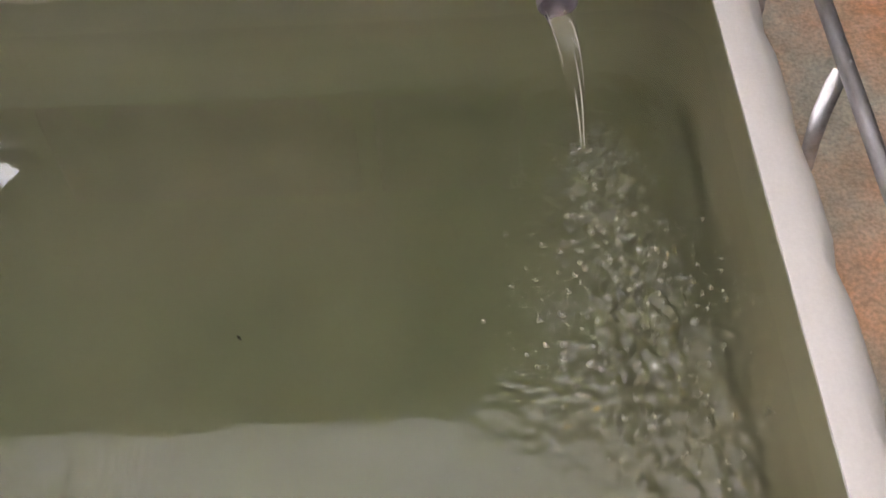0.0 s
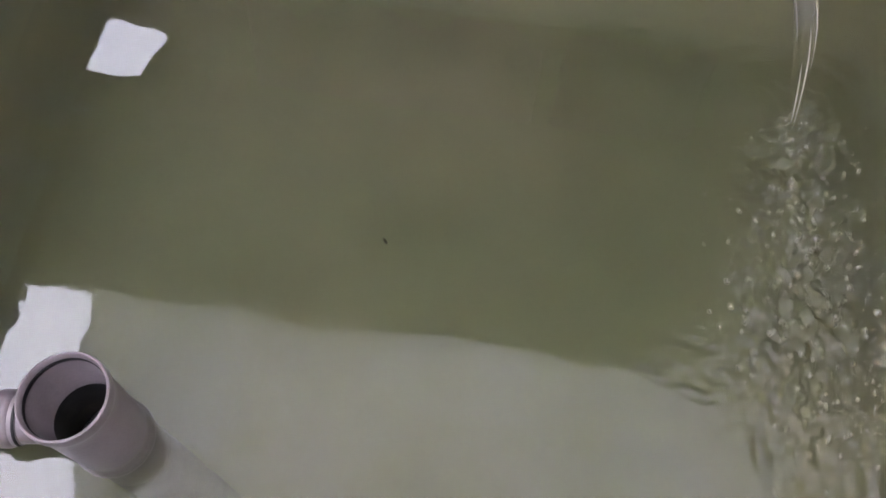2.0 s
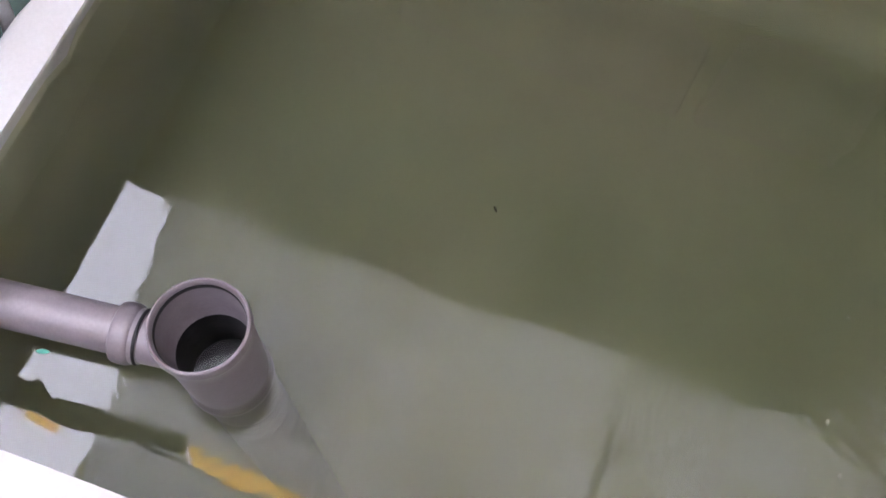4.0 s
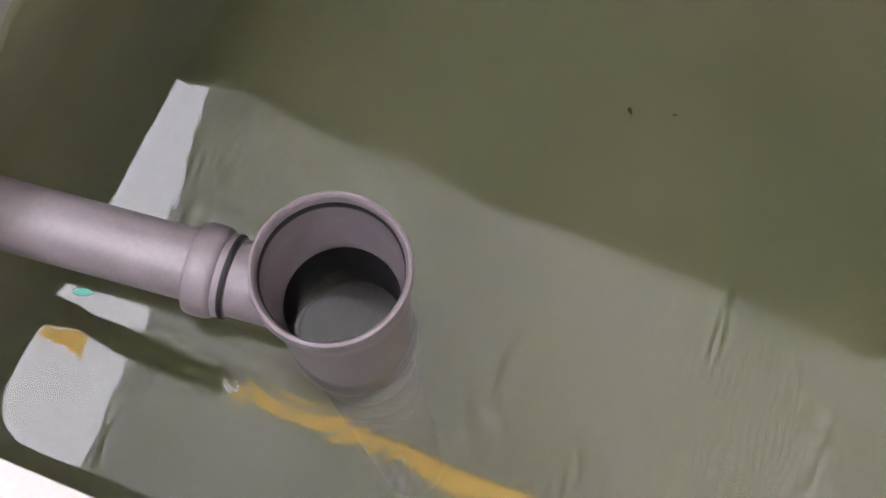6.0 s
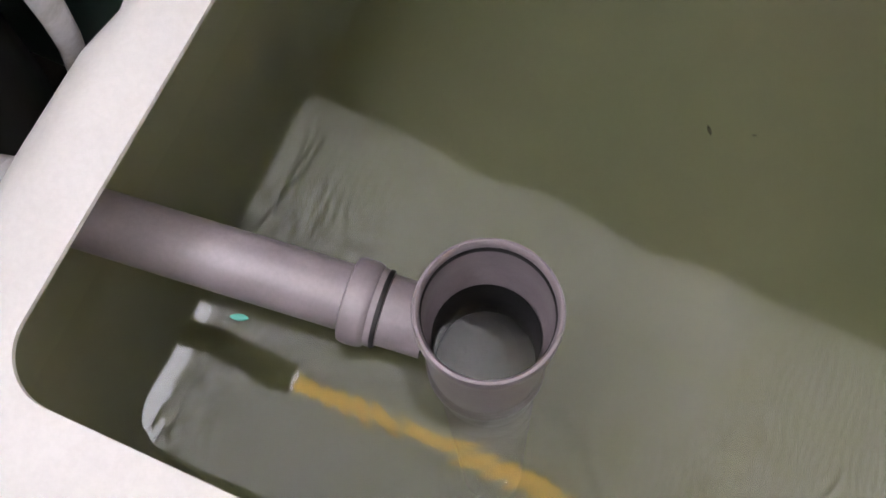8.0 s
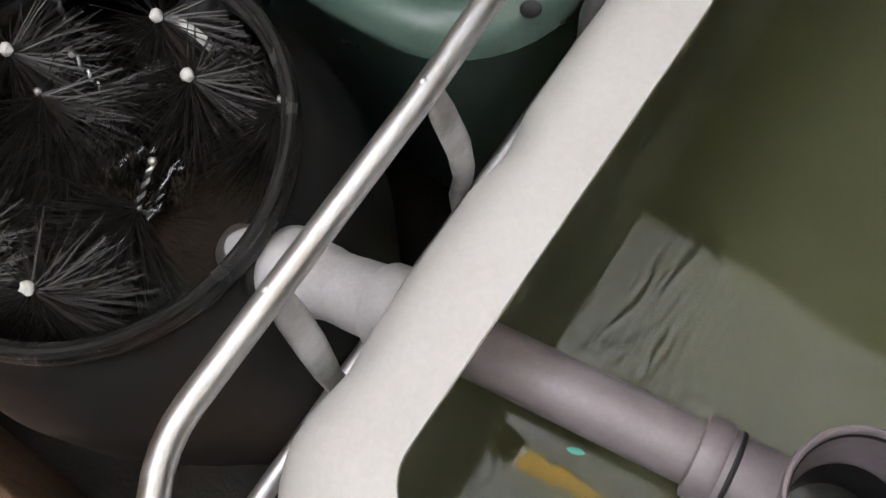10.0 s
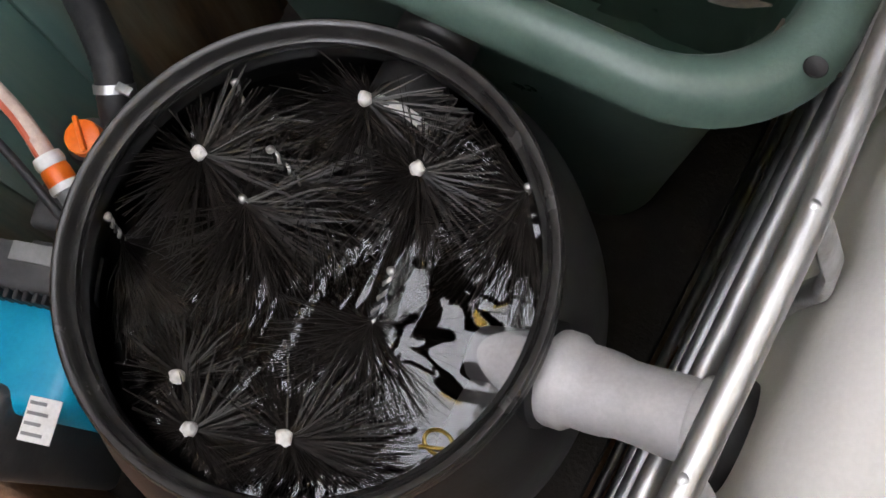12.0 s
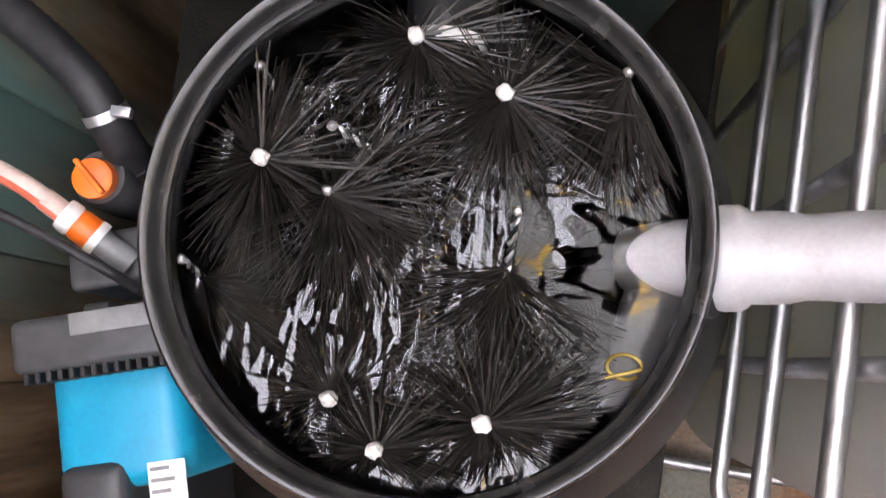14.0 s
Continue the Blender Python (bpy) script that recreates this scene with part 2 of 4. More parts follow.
def water_material(name, tint, ripple, fine, rough=0.0, coat=1.0, rings=0.0):
    """A clear sheet with ripples."""
    m, nt, b = mat(name, tint, rough)
    b.inputs["IOR"].default_value = 1.33
    b.inputs["Transmission Weight"].default_value = 1.0
    b.inputs["Coat Weight"].default_value, b.inputs["Coat IOR"].default_value, b.inputs["Coat Roughness"].default_value = coat, 1.6, 0.0
    slow = noise_node(nt, 9, 2, 0.5)
    small = noise_node(nt, 40, 2, 0.5, (1.0, 0.4, 1))
    calm = nt.nodes.new("ShaderNodeMath")
    calm.operation = "MULTIPLY"
    nt.links.new(small, calm.inputs[0])
    nt.links.new(ramp(nt, noise_node(nt, 7, 2, 0.5), [(0.42, (0.04, 0.04, 0.04)), (0.58, (1, 1, 1))]), calm.inputs[1])
    heights = [(slow, ripple), (calm.outputs[0], fine)]
    if rings:
        # faint ring waves fading out round the upright pipe
        tc, far, dist = nt.nodes.new("ShaderNodeTexCoord"), nt.nodes.new("ShaderNodeMapRange"), nt.nodes.new("ShaderNodeVectorMath")
        flat, wave, fade = nt.nodes.new("ShaderNodeMapping"), nt.nodes.new("ShaderNodeTexWave"), nt.nodes.new("ShaderNodeMath")
        flat.inputs["Scale"].default_value = (1, 1, 0)
        nt.links.new(tc.outputs["Object"], flat.inputs[0])
        dist.operation, fade.operation = "LENGTH", "MULTIPLY"
        nt.links.new(flat.outputs[0], dist.inputs[0])
        far.inputs["From Min"].default_value, far.inputs["From Max"].default_value = 0.05, 0.14
        far.inputs["To Min"].default_value, far.inputs["To Max"].default_value = 1.0, 0.0
        nt.links.new(dist.outputs["Value"], far.inputs["Value"])
        wave.wave_type, wave.rings_direction = "RINGS", "Z"
        wave.inputs["Scale"].default_value, wave.inputs["Distortion"].default_value = 36, 0.6
        nt.links.new(flat.outputs[0], wave.inputs["Vector"])
        nt.links.new(wave.outputs["Fac"], fade.inputs[0])
        nt.links.new(far.outputs[0], fade.inputs[1])
        heights.append((fade.outputs[0], rings))
    bump(nt, b, heights, 1.0)
    nt.links.new(b.inputs["Normal"].links[0].from_socket, b.inputs["Coat Normal"])
    return m


def board_material():
    """Weathered board with old teal paint."""
    m, nt, b = mat("weathered_painted_board", (0.12, 0.09, 0.06), 0.75)
    streak = noise_node(nt, 5, 6, 0.65, (1, 5, 0.5))
    patch = noise_node(nt, 2.6, 4, 0.6, (1, 1.4, 0.5))
    c = ramp(nt, streak, [(0.3, (0.09, 0.06, 0.035)), (0.5, (0.27, 0.17, 0.095)), (0.7, (0.4, 0.3, 0.19))])
    c = mixed(nt, c, (0.17, 0.36, 0.34), ramp(nt, patch, [(0.47, (0, 0, 0)), (0.66, (0.8, 0.8, 0.8))]))
    nt.links.new(c, b.inputs["Base Color"])
    bump(nt, b, [(streak, 0.004)], 0.5)
    return m


def twinwall_material():
    """Milky twin-wall sheet with ribs along y."""
    m = bpy.data.materials.new("twinwall_polycarbonate")
    m.use_nodes = True
    nt = m.node_tree
    nt.nodes.remove(nt.nodes["Principled BSDF"])
    tr, df, mx = nt.nodes.new("ShaderNodeBsdfTranslucent"), nt.nodes.new("ShaderNodeBsdfDiffuse"), nt.nodes.new("ShaderNodeMixShader")
    tc = nt.nodes.new("ShaderNodeTexCoord")
    wv = nt.nodes.new("ShaderNodeTexWave")
    wv.wave_type, wv.bands_direction = "BANDS", "X"
    wv.inputs["Scale"].default_value = 15.5
    wv.inputs["Distortion"].default_value = 2.0
    nt.links.new(tc.outputs["Object"], wv.inputs["Vector"])
    dirt = noise_node(nt, 2.2, 5, 0.6, (1, 0.5, 1))
    c = ramp(nt, wv.outputs["Fac"], [(0.0, (0.09, 0.09, 0.087)), (0.37, (0.16, 0.16, 0.155)), (0.56, (0.95, 0.94, 0.92)), (1.0, (0.98, 0.98, 0.96))])
    c = mixed(nt, c, (0.57, 0.57, 0.555), ramp(nt, noise_node(nt, 3.5, 3, 0.55, (1, 0.6, 1)), [(0.4, (0, 0, 0)), (0.6, (0.6, 0.6, 0.6))]))
    c = mixed(nt, c, ramp(nt, dirt, [(0.3, (0.75, 0.75, 0.7)), (0.6, (1, 1, 1))]), 0.8, "MULTIPLY")
    nt.links.new(c, tr.inputs[0])
    df.inputs[0].default_value = (0.25, 0.25, 0.24, 1)
    mx.inputs[0].default_value = 0.06
    nt.links.new(tr.outputs[0], mx.inputs[1])
    nt.links.new(df.outputs[0], mx.inputs[2])
    nt.links.new(mx.outputs[0], nt.nodes["Material Output"].inputs[0])
    return m


def algae_material():
    """Olive algae film, paler where sediment has settled on level faces."""
    m, nt, b = mat("algae_and_sediment", (0.15, 0.15, 0.08), 0.85)
    geo = nt.nodes.new("ShaderNodeNewGeometry")
    sep = nt.nodes.new("ShaderNodeSeparateXYZ")
    nt.links.new(geo.outputs["Normal"], sep.inputs[0])
    ab = nt.nodes.new("ShaderNodeMath")
    ab.operation = "ABSOLUTE"
    nt.links.new(sep.outputs["Z"], ab.inputs[0])
    level = ramp(nt, ab.outputs[0], [(0.45, (0, 0, 0)), (0.99, (1, 1, 1))])
    big, mid = noise_node(nt, 3.5, 4, 0.55), noise_node(nt, 22, 4, 0.6)
    wall = ramp(nt, big, [(0.3, (0.36, 0.36, 0.24)), (0.5, (0.48, 0.455, 0.32)), (0.7, (0.58, 0.53, 0.41))])
    mud = ramp(nt, big, [(0.3, (0.5, 0.53, 0.27)), (0.5, (0.6, 0.6, 0.33)), (0.7, (0.68, 0.63, 0.39))])
    c = mixed(nt, wall, mud, level)
    c = mixed(nt, c, ramp(nt, mid, [(0.3, (0.8, 0.8, 0.8)), (0.7, (1, 1, 1))]), 0.5, "MULTIPLY")
    nt.links.new(c, b.inputs["Base Color"])
    return m


M_ALGAE = algae_material()
let_through(M_ALGAE, 0.52, (0.84, 0.87, 0.66))
M_GROUND, M_BOARD, M_SHEET = ground_material(), board_material(), twinwall_material()
# floor concrete with its colour brightened 2.7 times for missing light
M_LEDGE = ground_material("brightened_concrete", 2.7)
M_PANEL = worn("grey_silted_panel", (0.66, 0.61, 0.52), (0.56, 0.52, 0.43), (0.74, 0.69, 0.6), 0.85, scale=7, fine=90)
# opaque near-black colour stands in for the unlit depth of the pipe
M_SUMP = worn("shade_black_pipe_water", (0.012, 0.012, 0.012), (0.008, 0.008, 0.008), (0.016, 0.016, 0.016), 0.06, scale=30, relief=0.0009, Specular_IOR_Level=0.3)
M_FOAM = worn("aerated_water", (0.7, 0.69, 0.64), (0.6, 0.58, 0.52), (0.78, 0.77, 0.74), 0.12, scale=200)
let_through(M_FOAM, 0.5, (0.8, 0.8, 0.76))
M_WATER = water_material("pond_water", (0.8, 0.825, 0.72), 0.0006, 0.00022, coat=0.37, rings=0.00002)
M_BARREL_WATER = water_material("filter_water", (0.3, 0.3, 0.29), 0.008, 0.006, coat=0.35)
M_TUB_WATER = water_material("tub_water", (0.22, 0.26, 0.22), 0.004, 0.002, coat=0.3)
M_BUBBLE = water_material("bubble_film", (0.97, 0.96, 0.94), 0.003, 0.002, coat=1.0)
M_STREAM = water_material("falling_water", (0.97, 0.95, 0.93), 0.003, 0.002, coat=0.0)

# ------------------------------------------------------------ setting
WATER, GROUND = 0.574, -0.38
bm = bmesh.new()
bmesh.ops.create_grid(bm, x_segments=60, y_segments=60, size=60)
for v in bm.verts:
    v.co.z = GROUND + (0.004 * noise.noise(v.co * 2) if v.co.length < 8 else 0)
ground = part("ground", bm, M_GROUND)
tagged(ground, "brown stained concrete floor with rust and moss patches", "ground", kind="structure")


def roof_sheet():
    """Milky roof sheet over the near side; its open left edge runs slightly askew."""
    roof = thing("roof", (1, -0.4, 2.1), "milky twin-wall polycarbonate roof sheets over the tank", "roof", kind="structure")
    for low in ([(-0.70, 0.735), (-0.628, 0.39), (-0.568, 0.1135), (2.6, 0.1135), (2.6, 0.735)], [(-0.566, 0.0685), (-0.55, -0.18), (-0.52, -0.45), (-0.42, -1.7), (2.6, -1.7), (2.6, 0.0685)]):
        bm = bmesh.new()
        rings_to(bm, [[Vector((x, y, z)) for x, y in low] for z in (2.10, 2.116)], True, True, True)
        part("roof_sheet", bm, M_SHEET, roof, smooth=False)
    return roof


def roof_boards():
    """Dark boarded roof beyond the sheet, with one gap to the sky."""
    roof = thing("boarded_roof", (0.6, 1.6, 2.15), "dark stained boarded roof behind the milky sheet", "roof", kind="structure")
    bm = bmesh.new()
    box(bm, (-0.66, 0.74, 2.13), (2.6, 3.6, 2.17), 0.004)
    part("board", bm, M_DARKWOOD, roof)
    # the boards past the sheet leave one ragged hole and a narrow slit to the sky
    outlines = (((-1.7, 1.803), (-0.664, 1.803), (-0.664, 3.6), (-1.7, 3.6)), ((-1.7, 0.74), (-0.664, 0.74), (-0.664, 1.335), (-1.7, 1.335)),
                # the outline ending at x -0.93 is unseen, added to narrow the sky gap
                ((-1.7, -1.82), (-0.93, -1.82), (-0.93, 0.736), (-1.7, 0.736)), ((-1.7, 1.338), (-1.02, 1.338), (-1.03, 1.36), (-1.7, 1.36)),
                ((-0.893, 1.338), (-0.664, 1.338), (-0.664, 1.36), (-0.888, 1.36)), ((-1.7, 1.363), (-0.664, 1.363), (-0.664, 1.40), (-0.803, 1.489), (-0.991, 1.475), (-1.7, 1.47)),
                ((-1.7, 1.473), (-0.994, 1.478), (-0.965, 1.70), (-1.7, 1.703)), ((-0.664, 1.403), (-0.664, 1.70), (-0.761, 1.70), (-0.80, 1.491)),
                ((-1.7, 1.706), (-0.664, 1.703), (-0.664, 1.772), (-1.7, 1.772)), ((-1.7, 1.775), (-0.885, 1.775), (-0.90, 1.80), (-1.7, 1.80)),
                ((-0.761, 1.775), (-0.664, 1.775), (-0.664, 1.80), (-0.764, 1.80)))
    for low in outlines:
        bm = bmesh.new()
        rings_to(bm, [[Vector((x, y, z)) for x, y in low] for z in (2.132, 2.17)], True, True, True)
        part("board", bm, M_DARKWOOD, roof, smooth=False)
    return roof


roof_sheet()
roof_boards()
for name, lo, hi, m, label in (("roof_strip", (-0.33, 0.0695, 2.101), (2.6, 0.1125, 2.106), M_YELLOW, "yellow translucent plastic strip under the roof sheet"),
                               ("roof_beam", (-1.7, 0.06, 2.055), (-0.335, 0.12, 2.097), M_DARKWOOD, "dark stained beam below the roof edge"),
                               ("roof_rail", (0.14, 0.477, 2.082), (1.469, 0.484, 2.09), M_GREY, "thin grey rail under the roof sheet")):
    bm = bmesh.new()
    box(bm, lo, hi, 0.003)
    tagged(part(name, bm, m), label, "beam", kind="structure")
for x in (0.035, 0.66, 1.28):
    bm = bmesh.new()
    box(bm, (x, -1.6, 2.092), (x + 0.01, 0.735, 2.098), 0.002)
    tagged(part("roof_joint", bm, M_WHITE), "pale joint strip under the roof sheets", "beam", kind="structure")
# three unseen walls, added only to keep sky light out at the sides
for x0, x1, y in ((-1.7, 2.6, 3.6),):
    bm = bmesh.new()
    box(bm, (x0, y, GROUND), (x1, y + 0.12, 2.13))
    tagged(part("light_block_north", bm, M_DARKWOOD), "unseen dark boarded wall added to keep out light from the north", "wall", kind="structure")
bm = bmesh.new()
box(bm, (1.47, -1.7, GROUND), (1.6, 3.72, 2.098))
tagged(part("light_block_east", bm, M_DARKWOOD), "unseen dark boarded wall added to keep out light from the east", "wall", kind="structure")

bm = bmesh.new()
box(bm, (-1.7, -1.82, GROUND), (1.47, -1.7, 2.098))
tagged(part("light_block_south", bm, M_DARKWOOD), "unseen dark boarded wall added to keep out light from the open south side", "wall", kind="structure")


# added terrace; its dark colour stands in for shade on the floor
bm = bmesh.new()
box(bm, (-1.9, -1.69, GROUND), (-0.352, 3.59, 0.0), 0.012)
tagged(part("platform", bm, M_SOIL), "earth terrace under barrel, tub and pump, coloured dark for the shade there", "ground", kind="structure")


# floor strip raised to 0.30 and brightened, as the low floor stays too dim
bm = bmesh.new()
bmesh.ops.create_grid(bm, x_segments=24, y_segments=120, size=1)
for v in bm.verts:
    v.co = Vector((1.228 + v.co.x * 0.24, 1.0 + v.co.y * 2.6, 0.30))
    v.co.z += 0.006 * noise.noise(v.co * 9) + 0.003 * noise.noise(v.co * 31)
edge = [e for e in bm.edges if e.is_boundary]
made = bmesh.ops.extrude_edge_only(bm, edges=edge)["geom"]
for v in made:
    if isinstance(v, bmesh.types.BMVert):
        v.co.z = GROUND
tagged(part("stone_ledge", bm, M_LEDGE), "brown mottled floor raised as a ledge, with rust stains and moss, brightened for missing light", "ledge", kind="structure")


def board_wall():
    """Upright weathered boards left of the filter."""
    wall = thing("wall_west", (-1.04, 0.5, 0), "weathered boards with flaking teal paint beside the filter", "wall", kind="structure")
    y = -1.7
    k = 0
    while y < 3.5:
        w = 0.145 + 0.02 * math.sin(k * 2.3)
        bm = bmesh.new()
        off = 0.004 * math.sin(k * 1.7)
        # boards reach up to 1.9 to block side sky; the upper part is unseen
        box(bm, (-1.075 + off, y, 0), (-1.045 + off, y + w - 0.0012, 1.9), 0.002)
        part("board", bm, M_BOARD, wall)
        bm = bmesh.new()
        box(bm, (-1.10, y - 0.02, 0), (-1.082, y + 0.02, 1.9))
        part("cover_strip", bm, M_DARKWOOD, wall)
        y += w
        k += 1
    return wall


board_wall()

# ------------------------------------------------------------ tank
TX0, TX1, TY0, TY1 = -0.296, 0.942, -0.225, 0.795
RIM = 0.7165


def dent(p):
    """Shallow recesses of the moulded wall where the cage posts stand."""
    q = p.copy()
    f = max(0.0, math.cos((p.y - 0.078) * 2 * math.pi / 0.165)) ** 3 if min(abs(p.x - TX0), abs(p.x - TX1)) < 0.03 and TY0 + 0.1 < p.y < TY1 - 0.1 else 0
    g = max(0.0, math.cos((p.x - 0.02) * 2 * math.pi / 0.2)) ** 3 if min(abs(p.y - TY0), abs(p.y - TY1)) < 0.03 and TX0 + 0.1 < p.x < TX1 - 0.1 else 0
    q.x += 0.007 * f * (1 if p.x < 0.3 else -1)
    q.y += 0.007 * g * (1 if p.y < 0.2 else -1)
    return q


def loop(inset, z, r, wob=None):
    return rrect(TX0 + inset, TX1 - inset, TY0 + inset, TY1 - inset, r, z, wob=wob)


def build_tank():
    tank = thing("water_tank", (0.32, 0.25, 0.0), "white plastic bulk tank with its top cut open, of green water", "tank")
    bm = bmesh.new()
    prof = [(0.06, -0.375, 0.06), (0.01, -0.365, 0.09), (0.0, -0.32, 0.09), (0.0, 0.1, 0.09), (0.0, 0.62, 0.09), (0.0, 0.655, 0.09), (0.003, 0.676, 0.088), (0.010, 0.694, 0.083),
            (0.022, 0.708, 0.075), (0.036, 0.715, 0.065), (0.052, 0.7175, 0.052), (0.0735, 0.7165, 0.034), (0.0738, 0.7125, 0.034), (0.052, 0.7135, 0.052),
            (0.036, 0.711, 0.063), (0.024, 0.704, 0.073), (0.013, 0.691, 0.08), (0.007, 0.672, 0.084), (0.005, 0.64, 0.085), (0.005, 0.588, 0.085)]
    rings_to(bm, [loop(i, z, r, dent if i < 0.03 else None) for i, z, r in prof], True, False, False)
    part("shell", bm, M_RIM, tank)
    bm = bmesh.new()
    prof = [(0.0065, 0.585, 0.084), (0.0075, 0.35, 0.084), (0.010, 0.0, 0.084), (0.016, -0.12, 0.085), (0.03, -0.18, 0.09), (0.06, -0.22, 0.09), (0.1, -0.24, 0.09), (0.15, -0.25, 0.09), (0.22, -0.256, 0.09), (0.34, -0.258, 0.09)]
    rings_to(bm, [loop(i, z, r, dent if i < 0.03 else None) for i, z, r in prof], True, False, True)
    part("inner_wall", bm, M_ALGAE, tank, "inside wall and bottom, coated with olive algae and sediment")
    for x0, x1 in ((-0.075, 0.426), (0.454, 0.70)):
        bm = bmesh.new()
        box(bm, (x0, TY1 - 0.038, -0.1), (x1, TY1 - 0.004, 0.25), 0.011, 4)
        for v in bm.verts:
            if v.co.z > 0.2:
                v.co.y += 0.031
        part("wall_panel", bm, M_PANEL, tank, "raised wall panel under water, coated with grey silt")
    return tank


build_tank()

IN = Vector((0.722, 0.498, WATER))


def stir(x, y):
    """How strongly the falling water stirs the surface: a plume drifting off the point where it lands."""
    u, v = x - (IN.x + 0.01 + 0.08 * max(0, IN.y - y)), y - IN.y
    w = 0.055 + 0.16 * max(0.0, -v)
    along = math.exp(-(v / 0.05) ** 2) if v > 0 else math.exp(-(v / 0.41) ** 4)
    return along * math.exp(-(u / w) ** 2)


def swell(x, y):
    """Height of the stirred surface over still water."""
    k, h = stir(x, y), 0.0
    if k > 0.01:
        q = Vector((x, y, 0.3))
        h = k * (0.0046 * noise.noise(q * 38) + 0.0066 * noise.noise(q * 80) + 0.0030 * noise.noise(q * 170))
    r = math.hypot(x - IN.x, y - IN.y)
    return h + 0.0009 * math.sin(r * 150) * math.exp(-r * 9)


def pond_surface():
    bm = bmesh.new()
    nx, ny = 400, 330
    x0, x1, y0, y1 = TX0 + 0.0075, TX1 - 0.0075, TY0 + 0.0075, TY1 - 0.0075
    grid = []
    for j in range(ny + 1):
        row = []
        for i in range(nx + 1):
            x, y = x0 + (x1 - x0) * i / nx, y0 + (y1 - y0) * j / ny
            row.append(bm.verts.new((x, y, WATER + swell(x, y))))
        grid.append(row)
    rc = 0.084
    for j in range(ny):
        for i in range(nx):
            c = (grid[j][i].co + grid[j + 1][i + 1].co) / 2
            dx, dy = max(x0 + rc - c.x, c.x - x1 + rc, 0), max(y0 + rc - c.y, c.y - y1 + rc, 0)
            if dx * dx + dy * dy <= rc * rc:
                bm.faces.new((grid[j][i], grid[j][i + 1], grid[j + 1][i + 1], grid[j + 1][i]))
    bmesh.ops.delete(bm, geom=[v for v in bm.verts if not v.link_faces], context="VERTS")
    return bm


bm = pond_surface()
pond = part("water", bm, M_WATER)
tagged(pond, "green murky pond water with fine ripples", "water", kind="structure")
pond.visible_shadow = False


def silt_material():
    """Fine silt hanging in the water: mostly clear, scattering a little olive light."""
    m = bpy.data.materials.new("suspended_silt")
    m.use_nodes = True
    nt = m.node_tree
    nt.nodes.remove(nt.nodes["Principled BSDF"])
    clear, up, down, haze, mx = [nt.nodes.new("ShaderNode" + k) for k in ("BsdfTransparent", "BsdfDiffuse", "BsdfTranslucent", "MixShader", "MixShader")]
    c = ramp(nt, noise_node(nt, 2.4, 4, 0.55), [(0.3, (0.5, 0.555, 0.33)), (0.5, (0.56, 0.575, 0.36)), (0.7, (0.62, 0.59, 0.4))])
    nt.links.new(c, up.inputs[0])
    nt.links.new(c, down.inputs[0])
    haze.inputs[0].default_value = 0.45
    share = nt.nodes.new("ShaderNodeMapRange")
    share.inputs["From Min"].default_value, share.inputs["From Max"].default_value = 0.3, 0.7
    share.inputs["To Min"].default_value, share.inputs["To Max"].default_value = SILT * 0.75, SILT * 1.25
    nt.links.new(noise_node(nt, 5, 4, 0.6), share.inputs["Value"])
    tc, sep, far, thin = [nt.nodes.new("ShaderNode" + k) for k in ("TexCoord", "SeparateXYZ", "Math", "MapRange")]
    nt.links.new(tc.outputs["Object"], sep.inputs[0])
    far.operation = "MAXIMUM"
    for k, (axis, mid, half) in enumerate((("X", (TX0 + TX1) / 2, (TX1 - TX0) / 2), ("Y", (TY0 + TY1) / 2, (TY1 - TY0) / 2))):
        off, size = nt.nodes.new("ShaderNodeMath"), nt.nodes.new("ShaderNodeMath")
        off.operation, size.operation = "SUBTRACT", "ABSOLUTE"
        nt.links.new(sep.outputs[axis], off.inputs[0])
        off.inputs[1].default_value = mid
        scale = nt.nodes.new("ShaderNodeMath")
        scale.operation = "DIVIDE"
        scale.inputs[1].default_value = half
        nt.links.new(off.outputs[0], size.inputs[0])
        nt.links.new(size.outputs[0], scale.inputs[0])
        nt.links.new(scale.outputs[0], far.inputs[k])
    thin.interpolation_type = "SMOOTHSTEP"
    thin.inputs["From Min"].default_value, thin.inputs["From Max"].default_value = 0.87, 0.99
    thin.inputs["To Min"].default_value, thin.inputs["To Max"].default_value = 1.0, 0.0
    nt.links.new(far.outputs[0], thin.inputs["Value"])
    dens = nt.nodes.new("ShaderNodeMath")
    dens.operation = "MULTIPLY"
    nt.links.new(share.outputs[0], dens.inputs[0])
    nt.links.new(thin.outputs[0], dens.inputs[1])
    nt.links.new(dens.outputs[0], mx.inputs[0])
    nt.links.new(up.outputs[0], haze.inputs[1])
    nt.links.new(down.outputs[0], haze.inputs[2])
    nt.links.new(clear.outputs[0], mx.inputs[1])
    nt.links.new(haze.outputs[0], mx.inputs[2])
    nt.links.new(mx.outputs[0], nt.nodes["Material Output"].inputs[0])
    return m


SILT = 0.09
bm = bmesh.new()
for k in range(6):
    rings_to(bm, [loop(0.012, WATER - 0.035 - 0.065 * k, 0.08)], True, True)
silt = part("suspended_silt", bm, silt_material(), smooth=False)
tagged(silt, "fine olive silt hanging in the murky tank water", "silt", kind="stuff")


